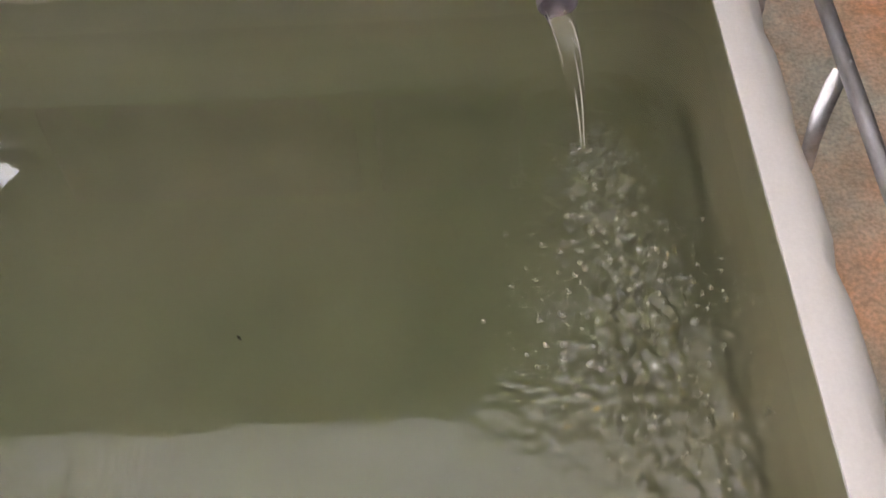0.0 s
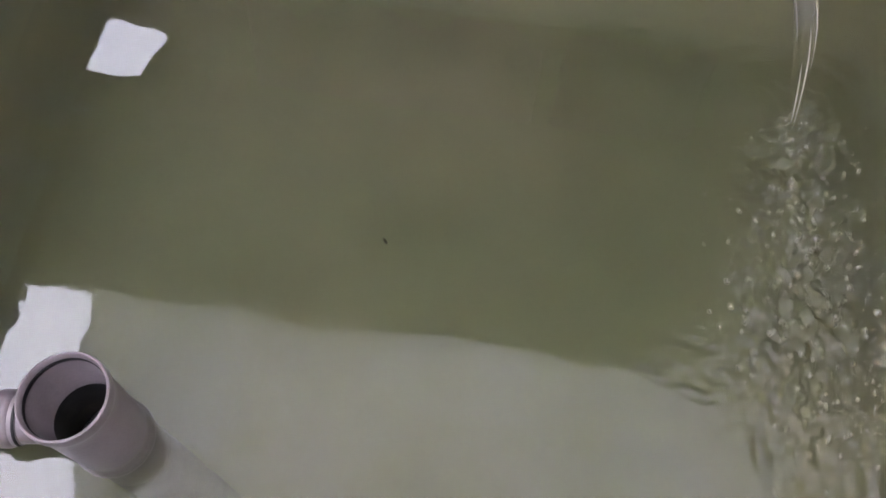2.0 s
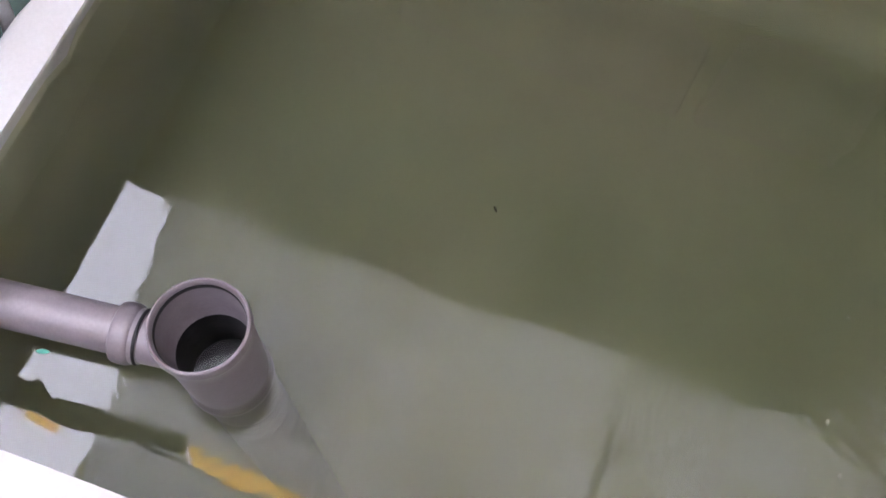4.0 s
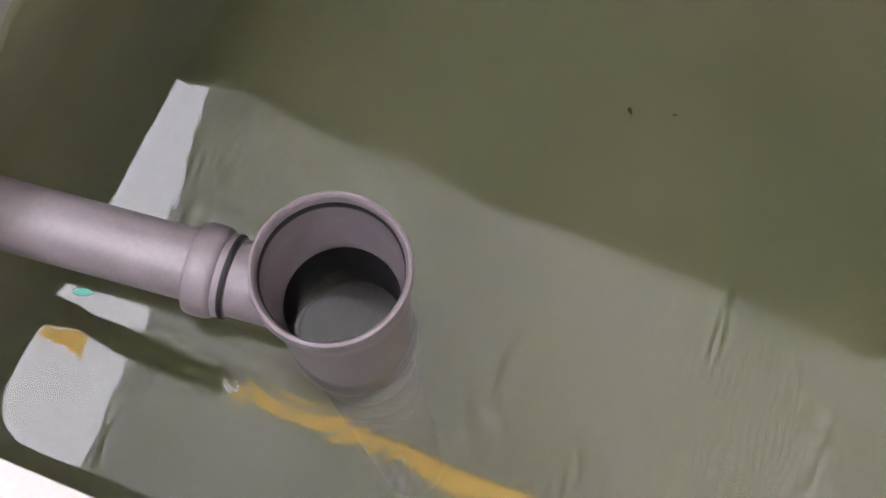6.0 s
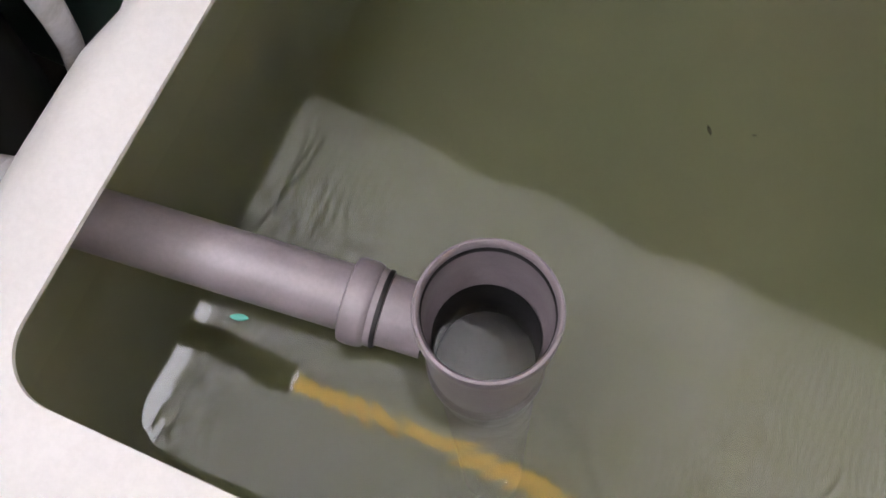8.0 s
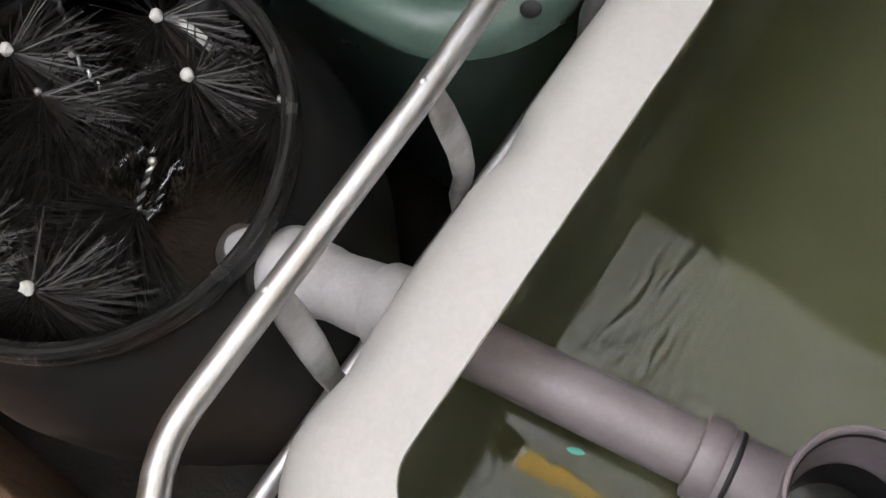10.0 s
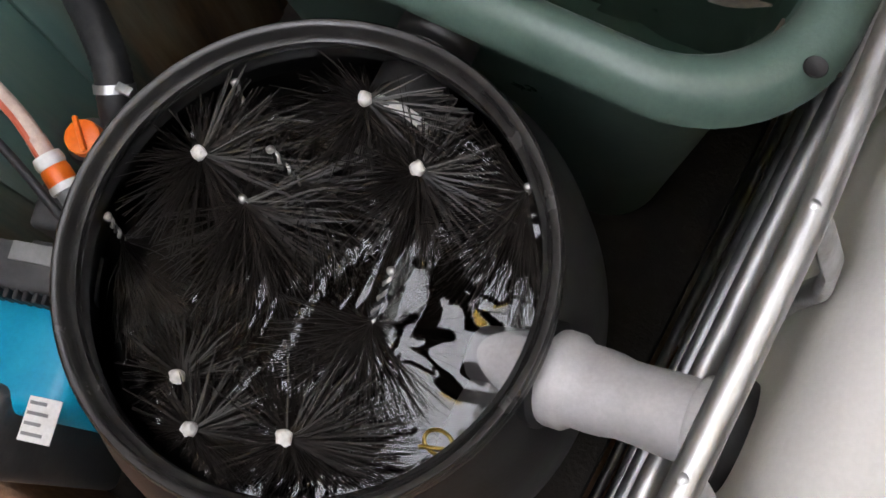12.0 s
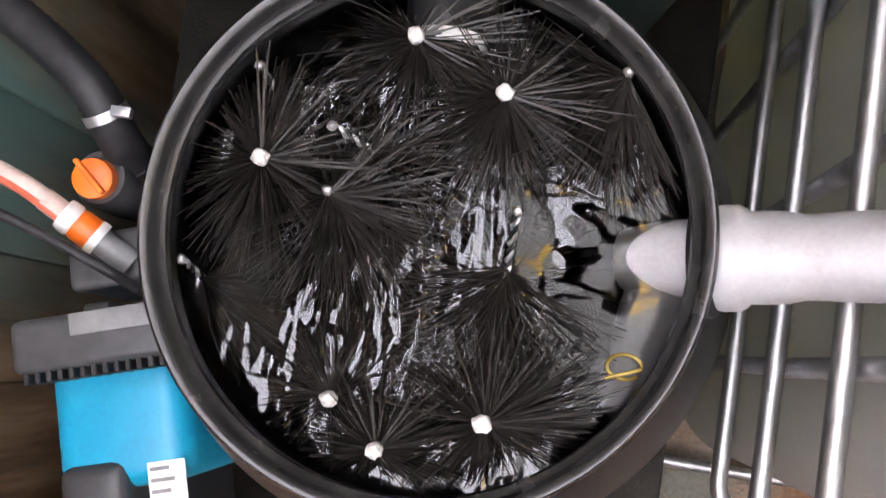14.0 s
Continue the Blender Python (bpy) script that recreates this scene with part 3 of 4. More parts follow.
def build_cage():
    """Tubular cage round the tank: top rail, lower rails, posts with flattened bent tops."""
    cage = thing("tank_cage", (0.32, 0.25, 0.0), "galvanised tubular steel cage round the white tank", "cage")
    X0, X1, Y0, Y1 = -0.328, 0.974, -0.25, 0.832
    for z, r, name in ((0.7486, 0.0088, "top_rail"), (0.54, 0.0085, "rail"), (0.365, 0.0085, "rail"), (0.2, 0.0085, "rail"), (-0.34, 0.009, "rail")):
        bm = bmesh.new()
        ring = rrect(X0, X1, Y0, Y1, 0.085 if z > 0.7 else 0.03, z, seg=10, side=30)
        n = 12
        rings = []
        for i, p in enumerate(ring):
            d = (ring[(i + 1) % len(ring)] - ring[i - 1]).normalized()
            out = d.cross(UP)
            if z > 0.7 and p.x < 0:
                p = p - Vector((0.05 * max(0.0, min(p.y, 0.55) - 0.06), 0, 0))
            rings.append([p + out * (r * math.cos(2 * math.pi * k / n)) + UP * (r * math.sin(2 * math.pi * k / n)) for k in range(n)])
        rings_to(bm, rings + [rings[0]], True)
        bmesh.ops.remove_doubles(bm, verts=bm.verts, dist=1e-6)
        part(name, bm, M_STEEL, cage)
    posts = [(X0, y, 1, 0) for y in (-0.092, 0.060, 0.23, 0.4, 0.57)] + [(X1, y, -1, 0) for y in (0.13, 0.46, 0.7)]
    posts += [(x, Y0, 0, 1) for x in (-0.1, 0.1, 0.32, 0.54, 0.75)] + [(x, Y1, 0, -1) for x in (-0.1, 0.1, 0.32, 0.54, 0.75)]
    for x, y, dx, dy in posts:
        bm = bmesh.new()
        side = Vector((-dy, dx, 0)) * (-0.012 if dx > 0 else 0.048 if dx < 0 else 0.0)
        pts = [Vector((x, y, -0.37)) + Vector((dx, dy, 0)) * 0.018]
        pts += [Vector((x, y, z)) + Vector((dx, dy, 0)) * k + side * s for z, k, s in ((0.3, 0.018, 1), (0.55, 0.018, 1), (0.64, 0.02, 1), (0.685, 0.028, 1), (0.712, 0.024, 0.7), (0.733, 0.010, 0.2), (0.742, 0.004, 0.0))]
        tube(bm, pts, [0.0085] * 4 + [0.0095, 0.0105, 0.0105, 0.009], 12, True, [1, 1, 1, 0.9, 0.6, 0.45, 0.4, 0.35])
        post = part("post", bm, M_STEEL, cage)
        bm = bmesh.new()
        lathe(bm, [(0.0, 0.0016), (0.0018, 0.0014), (0.0036, 0.0), (0.0, -0.001)], Vector((x, y, 0.7564)) - Vector((dx, dy, 0)) * 0.002, n=10)
        part("weld", bm, M_STEEL, post)
    return cage


build_cage()

# ------------------------------------------------------------ standpipe and pipe to the filter
AX = Vector((-math.cos(0.115), -math.sin(0.115), -0.03)).normalized()
PZ = 0.6035


LEAN = Vector((0.10, -0.01, -1)).normalized()
MOUTH = 0.6835


def build_standpipe():
    sp = thing("standpipe", (0, 0, 0.28), "mauve-grey plastic overflow tee standing upright in the tank water", "pipe")
    bm = bmesh.new()
    prof = [(0.0378, -0.254), (0.0378, 0.533), (0.041, 0.5365), (0.0428, 0.541), (0.0428, 0.5495), (0.0412, 0.554), (0.0398, 0.5575), (0.0398, 0.565), (0.0408, 0.578), (0.0414, 0.615), (0.0421, 0.65),
            (0.0425, 0.6625), (0.0441, 0.6675), (0.0454, 0.6725), (0.0454, 0.679), (0.0445, 0.683), (0.0428, 0.6839), (0.0415, 0.6825), (0.0408, 0.676), (0.0397, 0.652), (0.0392, 0.634), (0.0370, 0.628), (0.0362, 0.612), (0.0355, -0.254)]
    lathe(bm, [(r, MOUTH - h) for r, h in prof], (0, 0, MOUTH), LEAN, n=64)
    part("tee_body", bm, M_PVC, sp)
    bm = bmesh.new()
    lathe(bm, [(r, MOUTH - h) for r, h in ((0.0408, 0.676), (0.0401, 0.675), (0.0399, 0.672), (0.0404, 0.670))], (0, 0, MOUTH), LEAN, n=64)
    part("lip_seal", bm, M_RUBBER, sp, "thin dark seal inside the mouth")
    # added black liner: the shade deep in the pipe, put in as colour
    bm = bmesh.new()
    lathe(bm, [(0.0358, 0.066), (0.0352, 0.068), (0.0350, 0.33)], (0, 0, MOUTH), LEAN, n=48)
    part("shade_liner", bm, M_RUBBER, sp, "black liner standing in for the shade in the lower pipe")
    base = Vector((0.004, 0, PZ))
    bm = bmesh.new()
    lathe(bm, [(0.0245, 0.036), (0.0245, 0.066), (0.0262, 0.067), (0.0268, 0.070), (0.0268, 0.074), (0.0285, 0.0755), (0.0295, 0.079), (0.0295, 0.088), (0.0285, 0.0915), (0.0265, 0.0925), (0.0235, 0.0925)], base, AX, n=40)
    part("branch_socket", bm, M_PVC, sp)
    bm = bmesh.new()
    lathe(bm, [(0.0262, 0.0665), (0.0272, 0.068), (0.0272, 0.0695), (0.0262, 0.0705)], base, AX, n=40)
    part("seal_groove", bm, M_RUBBER, sp, "dark groove of the socket seal")
    return sp


build_standpipe()
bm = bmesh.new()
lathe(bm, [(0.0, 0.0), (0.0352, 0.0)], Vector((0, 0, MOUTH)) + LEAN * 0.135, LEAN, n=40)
tagged(part("pipe_water", bm, M_SUMP), "water inside the overflow pipe, coloured near-black for the unlit depth", "water")


def build_pipe():
    p = thing("connecting_pipe", Vector((0, 0, PZ)) + AX * 0.2, "mauve-grey plastic pipe from the tee through the tank wall", "pipe")
    base = Vector((0, 0, PZ))
    bm = bmesh.new()
    lathe(bm, [(0.0205, 0.06), (0.0228, 0.061), (0.0228, 0.33), (0.0205, 0.33)], base, AX, n=40)
    part("pipe_run", bm, M_PVC, p)
    bm = bmesh.new()
    lathe(bm, [(0.0235, 0.298), (0.036, 0.296), (0.038, 0.30), (0.038, 0.307), (0.0235, 0.309)], base, AX, n=40)
    part("wall_gasket", bm, M_RUBBER, p, "black gasket against the tank wall")
    return p


build_pipe()


def build_coupling():
    AX2 = Vector((AX.x, AX.y, -0.38)).normalized()
    base = Vector((0, 0, PZ)) + AX * 0.309 - AX2 * 0.319
    c = thing("pipe_coupling", base + AX2 * 0.37, "light grey plastic double socket between tank and barrel", "pipe")
    bm = bmesh.new()
    lathe(bm, [(0.0225, 0.306), (0.0315, 0.306), (0.0328, 0.309), (0.0328, 0.332), (0.0315, 0.3345), (0.0285, 0.335)], base, AX2, n=44)
    part("wall_fitting", bm, M_PVC_LIGHT, c, "grey socket fitting at the tank wall")
    bm = bmesh.new()
    lathe(bm, [(0.0275, 0.334), (0.0285, 0.342), (0.0280, 0.362), (0.0272, 0.372), (0.0272, 0.384), (0.0292, 0.394), (0.0300, 0.404),
               (0.0300, 0.417), (0.0318, 0.419), (0.0345, 0.423), (0.0348, 0.434), (0.0338, 0.4375), (0.029, 0.4385), (0.0215, 0.4385)], base, AX2, n=44)
    part("sleeve", bm, M_PVC_LIGHT, c)
    bm = bmesh.new()
    lathe(bm, [(0.024, 0.437), (0.035, 0.437), (0.039, 0.440), (0.0395, 0.447), (0.036, 0.451), (0.024, 0.452)], base, AX2, n=40)
    part("grommet", bm, M_RUBBER, c, "black rubber grommet in the barrel wall")
    bm = bmesh.new()
    lathe(bm, [(0.0195, 0.44), (0.0272, 0.44), (0.0272, 0.462), (0.0262, 0.472), (0.0225, 0.492), (0.0205, 0.5), (0.0180, 0.502), (0.0, 0.4985)], base - UP * 0.006, AX2, n=40)
    part("inner_spigot", bm, M_PVC_LIGHT, c)
    end = base + AX2 * 0.466
    bm = bmesh.new()
    way = [end + Vector((0.0, 0.0, -0.012)), end + Vector((-0.002, -0.022, -0.022)), end + Vector((-0.003, -0.05, -0.036)), end + Vector((-0.003, -0.078, -0.055)), end + Vector((-0.003, -0.09, -0.13))]
    tube(bm, smooth_path(way, 6), [0.0262] * 9 + [0.0278] * 16, 28)
    part("elbow", bm, M_PVC_LIGHT, c, "grey elbow dipping into the filter water")
    return c


build_coupling()

# ------------------------------------------------------------ filter barrel
BC = Vector((-0.6054, -0.0612, 0))


def build_barrel():
    b = thing("filter_barrel", BC, "black plastic barrel with an open rolled rim, full of filter brushes", "barrel")
    bm = bmesh.new()
    lathe(bm, [(r * 1.012, h) for r, h in [(0.15, 0.0), (0.172, 0.012), (0.178, 0.05), (0.2, 0.2), (0.216, 0.36), (0.216, 0.45), (0.206, 0.515), (0.184, 0.557), (0.1715, 0.572), (0.1705, 0.583),
               (0.1665, 0.583), (0.1665, 0.57), (0.178, 0.553), (0.2, 0.513), (0.211, 0.45), (0.211, 0.36), (0.195, 0.2), (0.174, 0.02), (0.0, 0.016)]], BC, n=96)
    part("barrel_wall", bm, M_BARREL, b)
    bm = bmesh.new()
    lathe(bm, [(r * 1.012, h) for r, h in [(0.1672, 0.583), (0.1735, 0.580), (0.1772, 0.5835), (0.1785, 0.590), (0.1778, 0.596), (0.1757, 0.5985), (0.1757, 0.6015), (0.1772, 0.604), (0.1770, 0.6085), (0.1745, 0.6114), (0.1712, 0.6110),
               (0.1690, 0.6085), (0.1680, 0.603), (0.1655, 0.600), (0.1632, 0.5985), (0.1622, 0.5945), (0.1635, 0.589), (0.166, 0.584)]], BC, n=120)
    part("rolled_rim", bm, M_BARREL_RIM, b, "rolled black rim with a double bead")
    ya = 0.176
    bm = bmesh.new()
    lathe(bm, [(0.019, -0.03), (0.0285, -0.03), (0.0285, 0.006), (0.024, 0.012), (0.024, 0.03), (0.030, 0.032), (0.033, 0.036), (0.033, 0.052), (0.030, 0.055), (0.0, 0.055)], BC + Vector((-0.012, ya - 0.012, 0.553)), Vector((-0.05, 1, 0)), n=32)
    part("outlet_fitting", bm, M_BARREL, b, "black screwed outlet fitting")
    bm = bmesh.new()
    lathe(bm, [(0.021, -0.031), (0.027, -0.036), (0.0295, -0.034), (0.0295, -0.028), (0.021, -0.028)], BC + Vector((-0.012, ya - 0.012, 0.553)), Vector((-0.05, 1, 0)), n=32)
    part("outlet_seal", bm, M_WHITE, b, "pale seal ring of the outlet")
    return b


build_barrel()
bm = bmesh.new()
g = bmesh.ops.create_circle(bm, cap_ends=True, radius=0.171, segments=64)
for v in bm.verts:
    v.co += BC + Vector((0, 0, 0.548))
fw = part("filter_water", bm, M_BARREL_WATER)
tagged(fw, "dark glossy rippling water between the brushes", "water", kind="structure")


def build_brush(tip, lean, seed, bare=0.004, count=680, length=0.073, knob=0.0056):
    """A filter brush: twisted wire stem with a white knob, black bristles all round it."""
    rnd = random.Random(seed)
    tip, d = Vector(tip), Vector(lean).normalized()
    br = thing("filter_brush", tip + d * 0.12, "black nylon filter brush on twisted wire with white tip", "brush", "brushes in the filter barrel")
    bm = bmesh.new()
    a, b = frame_of(d)
    for ph, m in ((0, M_WIRE), (math.pi, M_RUBBER)):
        bm.free()
        bm = bmesh.new()
        tube(bm, [tip + d * s + (a * math.cos(s * 480 + ph) + b * math.sin(s * 480 + ph)) * 0.0015 for s in [0.0016 * k for k in range(76)]], 0.00155, 5)
        part("stem_wire", bm.copy(), m, br)
    bm.free()
    bm = bmesh.new()
    g = bmesh.ops.create_icosphere(bm, subdivisions=2, radius=knob)
    for v in bm.verts:
        v.co = tip + v.co * (1 + 0.3 * noise.noise(v.co * 300 + Vector((seed, 0, 0)))) + d * 0.001
    part("tip", bm, M_TIP if knob > 0.004 else M_WIRE, br)
    verts, faces = [], []
    for k in range(count):
        s = bare + 0.11 * (k / count) ** 1.25
        ang = k * 2.399963 + rnd.uniform(-0.35, 0.35)
        side = a * math.cos(ang) + b * math.sin(ang)
        rise = rnd.gauss(-0.34, 0.26)
        L = length * rnd.uniform(0.8, 1.08)
        p0 = tip + d * s
        way = (side - d * rise).normalized()
        droop = rnd.uniform(0.0, 0.12) * L
        p1 = p0 + way * (L * 0.55) - UP * (droop * 0.3)
        p2 = p0 + way * L - UP * droop + side.cross(d) * rnd.uniform(-0.004, 0.004)
        for q in (p2, p1):
            flat = q - BC
            flat.z = 0
            room = 0.160 if q.z > 0.57 else 0.166
            if flat.length > room:
                back = flat.normalized() * (flat.length - room)
                p2 = p2 - back
                p1 = p1 - back * 0.5
        u = way.cross(UP)
        u = u.normalized() if u.length > 0.1 else a
        w = way.cross(u)
        r0, i0 = 0.0006 * rnd.uniform(0.8, 1.5), len(verts)
        for p, r in ((p0, r0), (p1, r0 * 0.85), (p2, r0 * 0.45)):
            verts += [p + u * r, p - u * (r * 0.5) + w * (r * 0.87), p - u * (r * 0.5) - w * (r * 0.87)]
        for j in (0, 3):
            for i in range(3):
                n = (i + 1) % 3
                faces.append((i0 + j + i, i0 + j + n, i0 + j + 3 + n, i0 + j + 3 + i))
        faces.append((i0 + 6, i0 + 7, i0 + 8))
    me = bpy.data.meshes.new("bristles")
    me.from_pydata([tuple(v) for v in verts], [], faces)
    me.materials.append(M_BRISTLE)
    ob = new("bristles", me)
    ob.parent = br
    ob.matrix_parent_inverse = br.matrix_basis.inverted()
    tagged(ob, "black bristles", kind="stuff")
    return br


BRUSHES = [((-0.630, 0.062, 0.594), (0.1, 0.15, -1)), ((-0.567, 0.031, 0.598), (0.02, 0.05, -1)), ((-0.715, -0.031, 0.600), (-0.15, 0.05, -1)),
           ((-0.614, -0.201, 0.594), (0.02, -0.05, -1)), ((-0.551, -0.174, 0.604), (0.2, 0.0, -1)), ((-0.549, -0.040, 0.586), (-0.06, -1.0, -0.85)),
           ((-0.765, -0.101, 0.572), (0.2, -0.3, -1)), ((-0.734, 0.035, 0.577), (0.2, -0.35, -1)), ((-0.677, -0.001, 0.583), (0.8, -0.25, -1)),
           ((-0.671, -0.045, 0.592), (0.25, -0.2, -1)), ((-0.653, -0.177, 0.566), (0.0, 0.1, -1)), ((-0.492, 0.057, 0.590), (-0.05, -0.3, -1))]
BARE = {5: 0.045, 6: 0.03, 7: 0.03, 8: 0.035}
for k, (tip, lean) in enumerate(BRUSHES):
    build_brush(tip, lean, k + 3, BARE.get(k, 0.004), length=0.06 if k in (3, 10) else 0.08, knob=0.0036 if k in (5, 6, 7, 8, 9, 11) else 0.0058)

# ------------------------------------------------------------ green tub
def build_tub():
    X0, X1, Y0, Y1 = -1.01, -0.333, 0.139, 0.812
    tub = thing("green_tub", ((X0 + X1) / 2, (Y0 + Y1) / 2, 0), "dark green plastic tub with a wide rounded rim", "tub")

    def ring(inset, z, r):
        return rrect(X0 + inset, X1 - inset, Y0 + inset, Y1 - inset, r, z)
    bm = bmesh.new()
    rings_to(bm, [ring(i, z, r) for i, z, r in ((0.14, 0.0, 0.05), (0.11, 0.005, 0.07), (0.045, 0.57, 0.09), (0.042, 0.597, 0.09), (0.046, 0.597, 0.085), (0.05, 0.57, 0.085), (0.115, 0.012, 0.06))], True, True, True)
    part("tub_wall", bm, M_TUB, tub)
    bm = bmesh.new()
    prof = [(0.046, 0.598, 0.088), (0.012, 0.594, 0.11), (0.002, 0.588, 0.117), (0.0, 0.592, 0.118), (0.002, 0.600, 0.117), (0.008, 0.612, 0.112), (0.017, 0.6195, 0.106), (0.027, 0.621, 0.1), (0.035, 0.6175, 0.095), (0.042, 0.611, 0.09), (0.0475, 0.602, 0.085), (0.049, 0.590, 0.084), (0.048, 0.575, 0.084)]
    rings_to(bm, [ring(*p) for p in prof], True)
    part("rim", bm, M_TUB, tub, "broad rolled green rim")
    bm = bmesh.new()
    lathe(bm, [(0.0, 0.0), (0.0065, 0.0002), (0.0078, 0.0012), (0.0085, 0.0)], (-0.3545, 0.2095, 0.6212), n=20)
    part("rim_hole", bm, M_RUBBER, tub, "round dark hole in the rim")
    return tub


build_tub()
bm = bmesh.new()
rings_to(bm, [rrect(-0.958, -0.385, 0.191, 0.760, 0.08, 0.592)], True, True)
tub_water = part("tub_water", bm, M_TUB_WATER)
tagged(tub_water, "dark still water in the green tub", "water", kind="structure")
tub_water.visible_shadow = False
rnd = random.Random(5)
for k in range(5):
    x, y = -0.52 + 0.045 * k + rnd.uniform(-0.01, 0.01), 0.235 + rnd.uniform(-0.012, 0.03)
    bm = bmesh.new()
    L, a = rnd.uniform(0.012, 0.024), rnd.uniform(0, 3)
    pts = [Vector((x + math.cos(a) * L * t, y + math.sin(a) * L * t, 0.5935)) for t in (-1, -0.4, 0.2, 1)]
    tube(bm, pts, [0.002, 0.005, 0.0045, 0.001], 8, True, [0.3] * 4)
    tagged(part("floating_leaf", bm, M_DEBRIS), "dark wet leaf floating in the tub", "leaf", "leaves in the tub")


# ------------------------------------------------------------ pump and hoses
def build_pump():
    p = thing("garden_pump", (-0.86, -0.2, 0.2), "turquoise garden pump with dark grey handle and fittings", "pump")
    turn = pose(-0.865, -0.158, 0, 0, 0, 17)
    bm = bmesh.new()
    box(bm, (-0.066, -0.13, 0.16), (0.05, -0.006, 0.425), 0.022, 4, turn)
    part("body", bm, M_TEAL, p)
    bm = bmesh.new()
    box(bm, (-0.06, -0.19, 0.15), (-0.004, -0.105, 0.432), 0.012, 3, turn)
    part("end_cap", bm, M_DARKGREY, p, "dark grey motor end cap")
    bm = bmesh.new()
    box(bm, (0.014, -0.15, 0.4248), (0.045, -0.111, 0.4262), 0.0, 1, turn)
    lab = part("rating_label", bm, M_WHITE, p, "white rating label", False)
    for i in range(4):
        bm = bmesh.new()
        box(bm, (0.016, -0.145 + 0.009 * i, 0.4263), (0.036 - 0.004 * (i % 2), -0.142 + 0.009 * i, 0.4267), 0.0, 1, turn)
        part("print_bar", bm, M_GREY, lab, smooth=False)
    bm = bmesh.new()
    box(bm, (-0.062, -0.03, 0.455), (0.075, 0.012, 0.482), 0.007, 3, turn)
    h = part("handle", bm, M_DARKGREY, p, "dark grey carrying handle")
    bm = bmesh.new()
    box(bm, (-0.012, -0.006, 0.4825), (0.07, 0.011, 0.4845), 0.0008, 2, turn)
    part("handle_inlay", bm, M_GREY, h, "shiny lighter inlay")
    for i in range(13):
        bm = bmesh.new()
        box(bm, (-0.055 + 0.009 * i, -0.038, 0.448), (-0.0505 + 0.009 * i, -0.026, 0.478), 0.001, 1, turn)
        part("grip_rib", bm, M_RUBBER, h)
    bm = bmesh.new()
    box(bm, (-0.012, -0.01, 0.40), (0.01, 0.02, 0.46), 0.004, 2, turn)
    box(bm, (0.045, -0.01, 0.40), (0.062, 0.02, 0.46), 0.004, 2, turn)
    part("handle_post", bm, M_DARKGREY, p)
    bm = bmesh.new()
    box(bm, (-0.02, 0.03, 0.34), (0.055, 0.075, 0.462), 0.006, 3, turn)
    part("outlet_block", bm, M_DARKGREY, p)
    bm = bmesh.new()
    lathe(bm, [(0.024, 0.0), (0.024, 0.1), (0.021, 0.108), (0.0, 0.108)], (-0.884, -0.042, 0.36), (0.0, 0.0, 1), n=28)
    part("filler_neck", bm, M_DARKGREY, p)
    cap_at, cap_ax = Vector((-0.884, -0.044, 0.472)), Vector((0.12, -0.1, 1)).normalized()
    bm = bmesh.new()
    lathe(bm, [(0.0, 0.011), (0.0135, 0.011), (0.0158, 0.0095), (0.0162, 0.004), (0.0162, -0.008), (0.0, -0.008)], cap_at, cap_ax, n=36)
    cap = part("filler_cap", bm, M_ORANGE, p, "orange screw cap")
    bm = bmesh.new()
    m = Matrix.Translation(cap_at + cap_ax * 0.0125) @ pose(0, 0, 0, 6, 7, -42)
    box(bm, (-0.019, -0.0022, -0.002), (0.015, 0.0022, 0.0028), 0.0008, 1, m)
    part("cap_ridge", bm, M_ORANGE, cap)
    return p


build_pump()


def hose(name, pts, r, m, label, ribs=0.0):
    path = smooth_path(pts, 14)
    ob = thing(name, pts[len(pts) // 2], label, "hose")
    bm = bmesh.new()
    tube(bm, path, [r * (1 + ribs * (i % 2)) for i in range(len(path))], 18)
    part("hose_body", bm, m, ob)
    bm = bmesh.new()
    tube(bm, path[-9:], r * 1.12, 18)
    part("end_cuff", bm, m, ob)
    return ob, path


hose("suction_hose", [(-1.035, 0.118, 0.50), (-0.985, 0.085, 0.50), (-0.93, 0.052, 0.50), (-0.89, 0.022, 0.495), (-0.872, -0.01, 0.47), (-0.868, -0.03, 0.42)], 0.0165, M_RUBBER, "black ribbed suction hose with a steel clamp", 0.05)
cl = thing("hose_clamp", (-0.88, 0.01, 0.49), "shiny steel worm-drive clamp on the black hose", "clamp")
bm = bmesh.new()
lathe(bm, [(0.0172, -0.004), (0.0185, -0.004), (0.0185, 0.004), (0.0172, 0.004)], (-0.879, 0.006, 0.4865), (0.42, -0.8, -0.55), n=28)
part("band", bm, M_STEEL, cl)
bm = bmesh.new()
box(bm, (-0.868, 0.002, 0.497), (-0.852, 0.010, 0.504), 0.001)
part("screw", bm, M_STEEL, cl)
garden, gp = hose("garden_hose", [(-1.04, -0.02, 0.53), (-0.985, -0.04, 0.515), (-0.93, -0.058, 0.50), (-0.895, -0.077, 0.485)], 0.0082, M_HOSE, "pale garden hose with a red stripe")
bm = bmesh.new()
tube(bm, [p + Vector((-0.002, -0.0035, 0.006)) for p in gp], 0.0034, 8)
part("stripe", bm, M_HOSE_RED, garden, "red stripe")
con = thing("hose_connector", (-0.885, -0.093, 0.475), "grey and orange click connector on the hose", "connector")
cdir = Vector((0.62, -0.36, -0.3)).normalized()
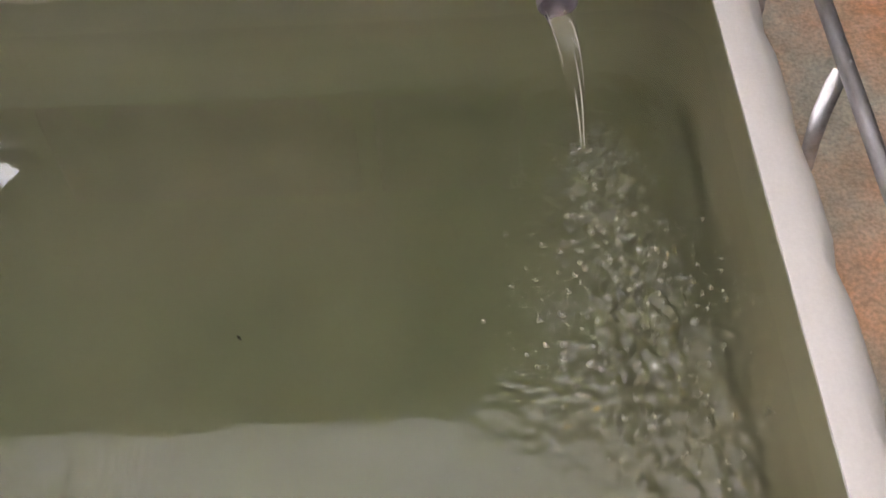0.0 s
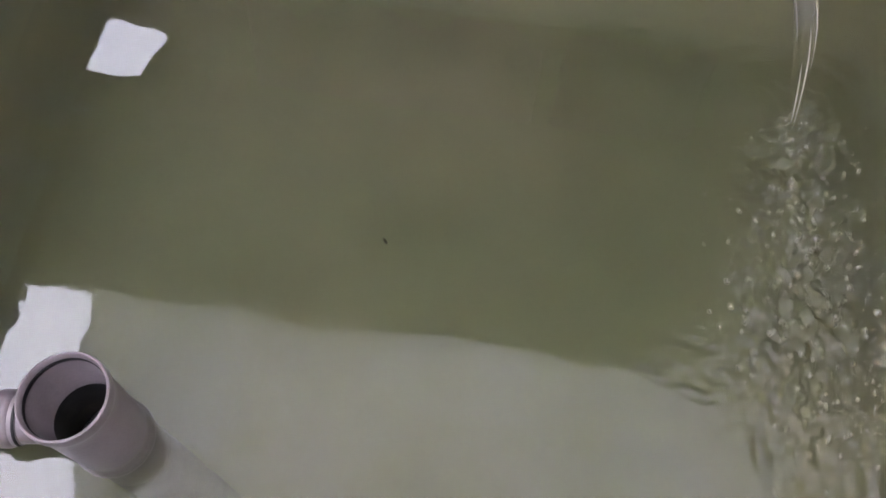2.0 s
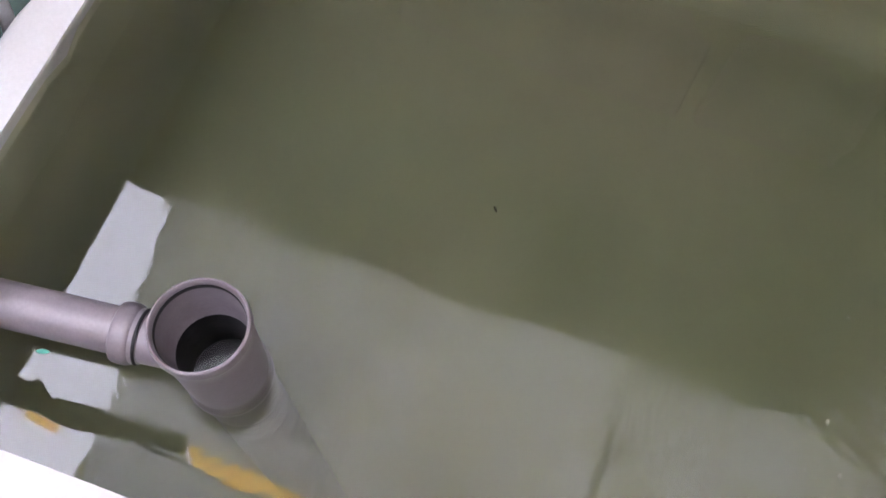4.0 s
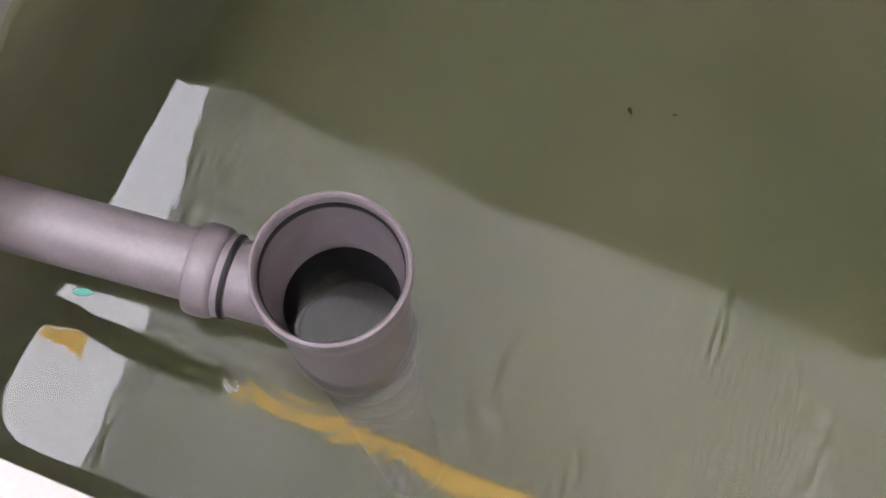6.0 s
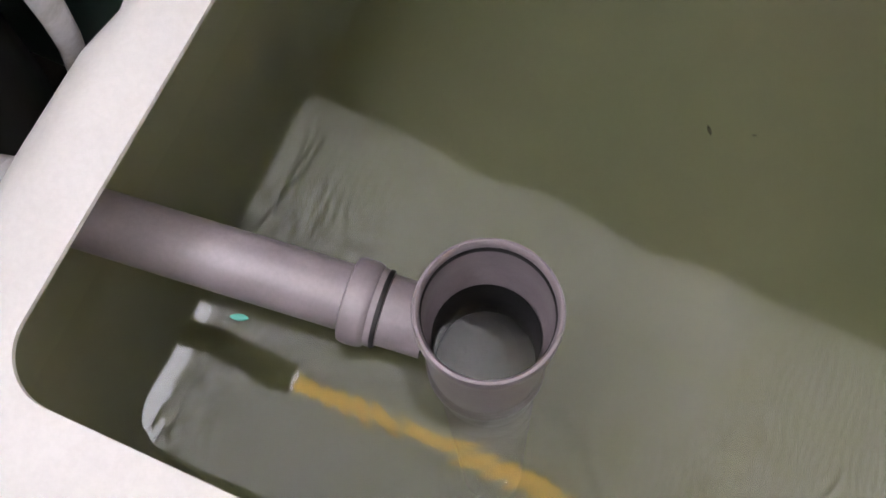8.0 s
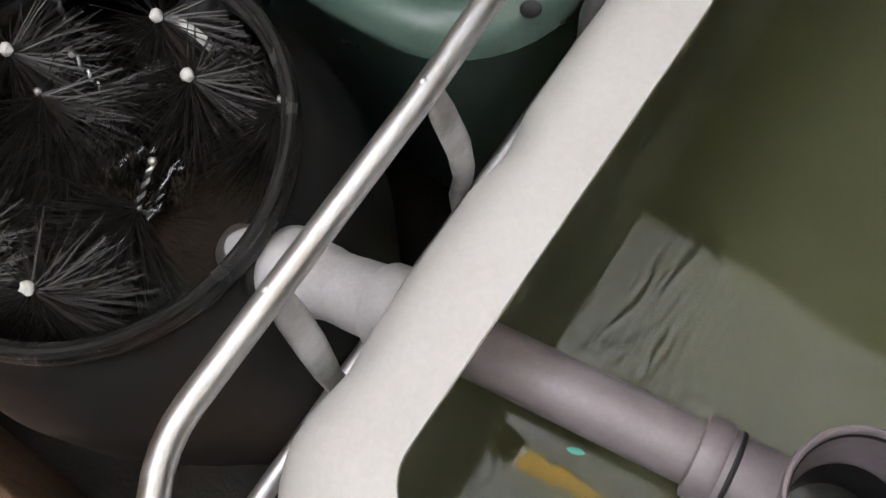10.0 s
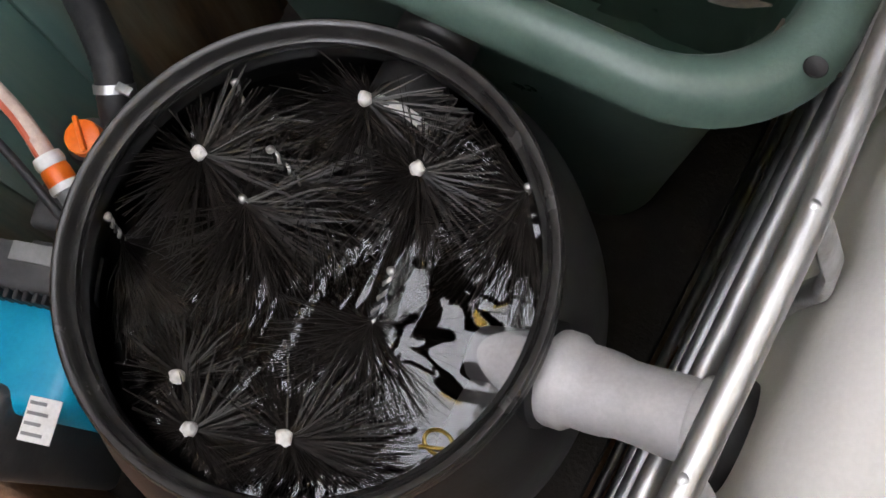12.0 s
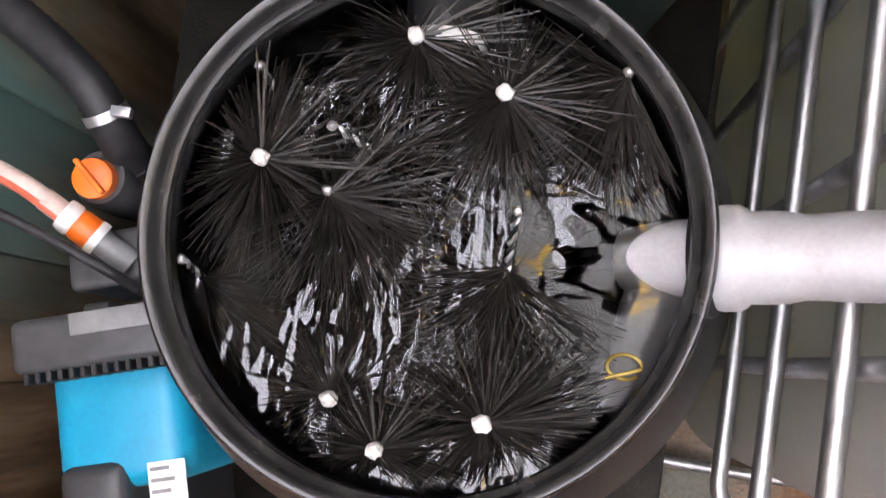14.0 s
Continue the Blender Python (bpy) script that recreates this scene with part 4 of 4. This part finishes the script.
for name, prof, m in (("collar", [(0.0, -0.004), (0.0125, -0.004), (0.0135, 0.0), (0.0135, 0.006), (0.012, 0.008), (0.0, 0.008)], M_WHITE),
                      ("grip", [(0.0, 0.008), (0.0122, 0.008), (0.0132, 0.012), (0.0132, 0.024), (0.0, 0.024)], M_ORANGE),
                      ("collar", [(0.0, 0.024), (0.0138, 0.024), (0.0142, 0.028), (0.0138, 0.031), (0.0, 0.031)], M_WHITE),
                      ("nipple", [(0.0, 0.031), (0.011, 0.031), (0.011, 0.06), (0.0, 0.06)], M_GREY)):
    bm = bmesh.new()
    lathe(bm, prof, (-0.895, -0.077, 0.485), cdir, n=28)
    part(name, bm, m, con)
hose("power_cable", [(-1.04, -0.055, 0.53), (-0.97, -0.075, 0.52), (-0.91, -0.092, 0.508), (-0.85, -0.115, 0.49), (-0.83, -0.13, 0.44)], 0.0042, M_RUBBER, "black rubber power cable along the hose")

bm = bmesh.new()
box(bm, (-1.03, -0.9, 0.0), (-0.56, -0.37, 0.27), 0.02, 3)
for v in bm.verts:
    v.co += Vector((0, 0, 0.006 * noise.noise(v.co * 7)))
tagged(part("stone_block", bm, M_GROUND), "rough brown stone block beside the barrel", "stone")


# ------------------------------------------------------------ inlet pipe, falling water, bubbles
def build_inlet():
    base, d = Vector((0.6895, 0.595, 0.7185)), Vector((-0.01, 1, 0.19)).normalized()
    p = thing("inlet_pipe", base, "grey plastic inlet pipe reaching over the tank rim", "pipe")
    bm = bmesh.new()
    lathe(bm, [(0.0205, 0.03), (0.0205, 0.0), (0.0222, -0.0012), (0.0236, 0.0008), (0.0236, 0.5), (0.0205, 0.5), (0.0205, 0.03)], base, d, n=40)
    part("pipe_run", bm, M_PVC, p)
    bm = bmesh.new()
    q = base + d * 0.5
    tube(bm, smooth_path([q, q + d * 0.05, q + d * 0.1 + Vector((0, 0.01, -0.03)), Vector((0.68, 1.16, 0.6)), Vector((0.68, 1.16, 0.0))], 6), 0.0255, 24)
    part("down_pipe", bm, M_PVC, p)
    return p


build_inlet()


def build_stream():
    """The jet: a clear sheet with a few brighter strands along it."""
    rnd = random.Random(3)
    jet = thing("water_jet", (0.695, 0.5, 0.66), "clear jet of water falling from the inlet pipe", "water")

    def centre(s):
        return Vector((0.688 + 0.034 * s, 0.602 - 0.101 * s, 0.706 - 0.133 * s * s))
    bm = bmesh.new()
    rings = []
    for k in range(34):
        s = k / 33
        w, t = 0.0155 * (1 - 0.38 * s), 0.006 + 0.003 * s
        ring = []
        for i in range(28):
            a = 2 * math.pi * i / 28
            f = 1 + 0.16 * noise.noise(Vector((math.cos(a) * 2.2, math.sin(a) * 2.2, s * 2.5))) + 0.07 * math.cos(5 * a + 4 * s)
            ring.append(centre(s) + Vector((math.cos(a) * w * f, 0.45 * math.sin(a) * t * f, math.sin(a) * t * f)))
        rings.append(ring)
    rings_to(bm, rings, True, True, True)
    part("sheet", bm, M_STREAM, jet).visible_shadow = False
    for off, s0, s1, r in ((-0.95, 0.06, 0.55, 0.0005), (0.3, 0.45, 1.0, 0.0008), (0.75, 0.15, 0.7, 0.0005), (-0.2, 0.68, 1.0, 0.0007)):
        bm = bmesh.new()
        pts = []
        for k in range(14):
            s = s0 + (s1 - s0) * k / 13
            w = 0.0155 * (1 - 0.38 * s)
            pts.append(centre(s) + Vector((off * w + 0.0006 * math.sin(9 * s + off * 5), -0.003, 0.006 + 0.001 * s)))
        tube(bm, pts, [r * (0.3 + 0.9 * math.sin(math.pi * (k + 0.5) / 14)) for k in range(14)], 8)
        part("strand", bm, M_FOAM, jet, "bright strand of aerated water").visible_shadow = False
    return jet


build_stream()


def build_bubbles():
    rnd = random.Random(11)
    ball = bmesh.new()
    bmesh.ops.create_uvsphere(ball, u_segments=10, v_segments=6, radius=1.0)
    ball.verts.index_update()
    bv, bf = [v.co.copy() for v in ball.verts], [[v.index for v in f.verts] for f in ball.faces]
    ball.free()
    verts, faces, made = [], [], 0
    while made < 800:
        x, y = rnd.uniform(0.56, 0.88), rnd.uniform(0.0, 0.52)
        k = stir(x, y)
        if rnd.random() > k * 1.1:
            continue
        made += 1
        r = rnd.choice((0.0008, 0.001, 0.0012, 0.0015, 0.002, 0.0028, 0.0038)) * (0.8 + 0.4 * rnd.random())
        i0, top = len(verts), WATER + swell(x, y) + r * 0.35
        verts += [(x + c.x * r, y + c.y * r, top + c.z * r * 0.8) for c in bv]
        faces += [[i0 + i for i in f] for f in bf]
    me = bpy.data.meshes.new("bubbles")
    me.from_pydata(verts, [], faces)
    me.materials.append(M_BUBBLE)
    for poly in me.polygons:
        poly.use_smooth = True
    ob = new("bubbles", me)
    tagged(ob, "clear air bubbles drifting from the falling water", "bubbles", kind="stuff")
    ob.visible_shadow = False


build_bubbles()

# small floating and sunken bits
for x, y, z, L, a, name, m, label in ((-0.153, -0.048, WATER + 0.0008, 0.0065, 0.3, "leaf_scrap", M_LEAF, "small teal leaf scrap floating beside the pipe"),
                                      (0.191, 0.552, -0.2555, 0.0075, 2.2, "debris", M_DEBRIS, "dark speck of debris lying on the tank bottom"),
                                      (-0.128, 0.534, -0.2555, 0.006, 0.7, "debris", M_DEBRIS, "dark speck of debris lying on the tank bottom"),
                                      (0.392, 0.636, -0.2555, 0.004, 1.5, "debris", M_DEBRIS, "dark speck of debris lying on the tank bottom"),
                                      (0.281, 0.633, -0.2555, 0.0065, 2, "debris", M_DEBRIS, "dark speck of debris lying on the tank bottom"),
                                      (0.253, 0.57, -0.2555, 0.004, 0.4, "debris", M_DEBRIS, "dark speck of debris lying on the tank bottom")):
    bm = bmesh.new()
    u = Vector((math.cos(a), math.sin(a), 0))
    tube(bm, [Vector((x, y, z)) + u * (L * t) for t in (-1, -0.3, 0.4, 1)], [L * 0.12, L * 0.4, L * 0.36, L * 0.05], 8, True, [0.3] * 4)
    tagged(part(name, bm, m), label, "leaf" if m is M_LEAF else "debris")

# yellow scrap of roof strip past the beam, and a yellow tie in the filter
bm = bmesh.new()
box(bm, (-0.755, 0.03, 2.101), (-0.655, 0.058, 2.106), 0.002)
tagged(part("roof_strip", bm, M_YELLOW), "short end of yellow translucent plastic under the roof", "beam", kind="structure")
bm = bmesh.new()
ring = [Vector((-0.467 + 0.011 * math.cos(a), -0.127 + 0.008 * math.sin(a), 0.552 + 0.004 * math.sin(a + 1))) for a in [2 * math.pi * k / 20 for k in range(19)]]
tube(bm, [Vector((-0.478, -0.136, 0.549))] + ring, 0.0014, 10)
tagged(part("cable_tie", bm, M_BRASS), "looped yellow plastic tie lying in the filter water", "tie")
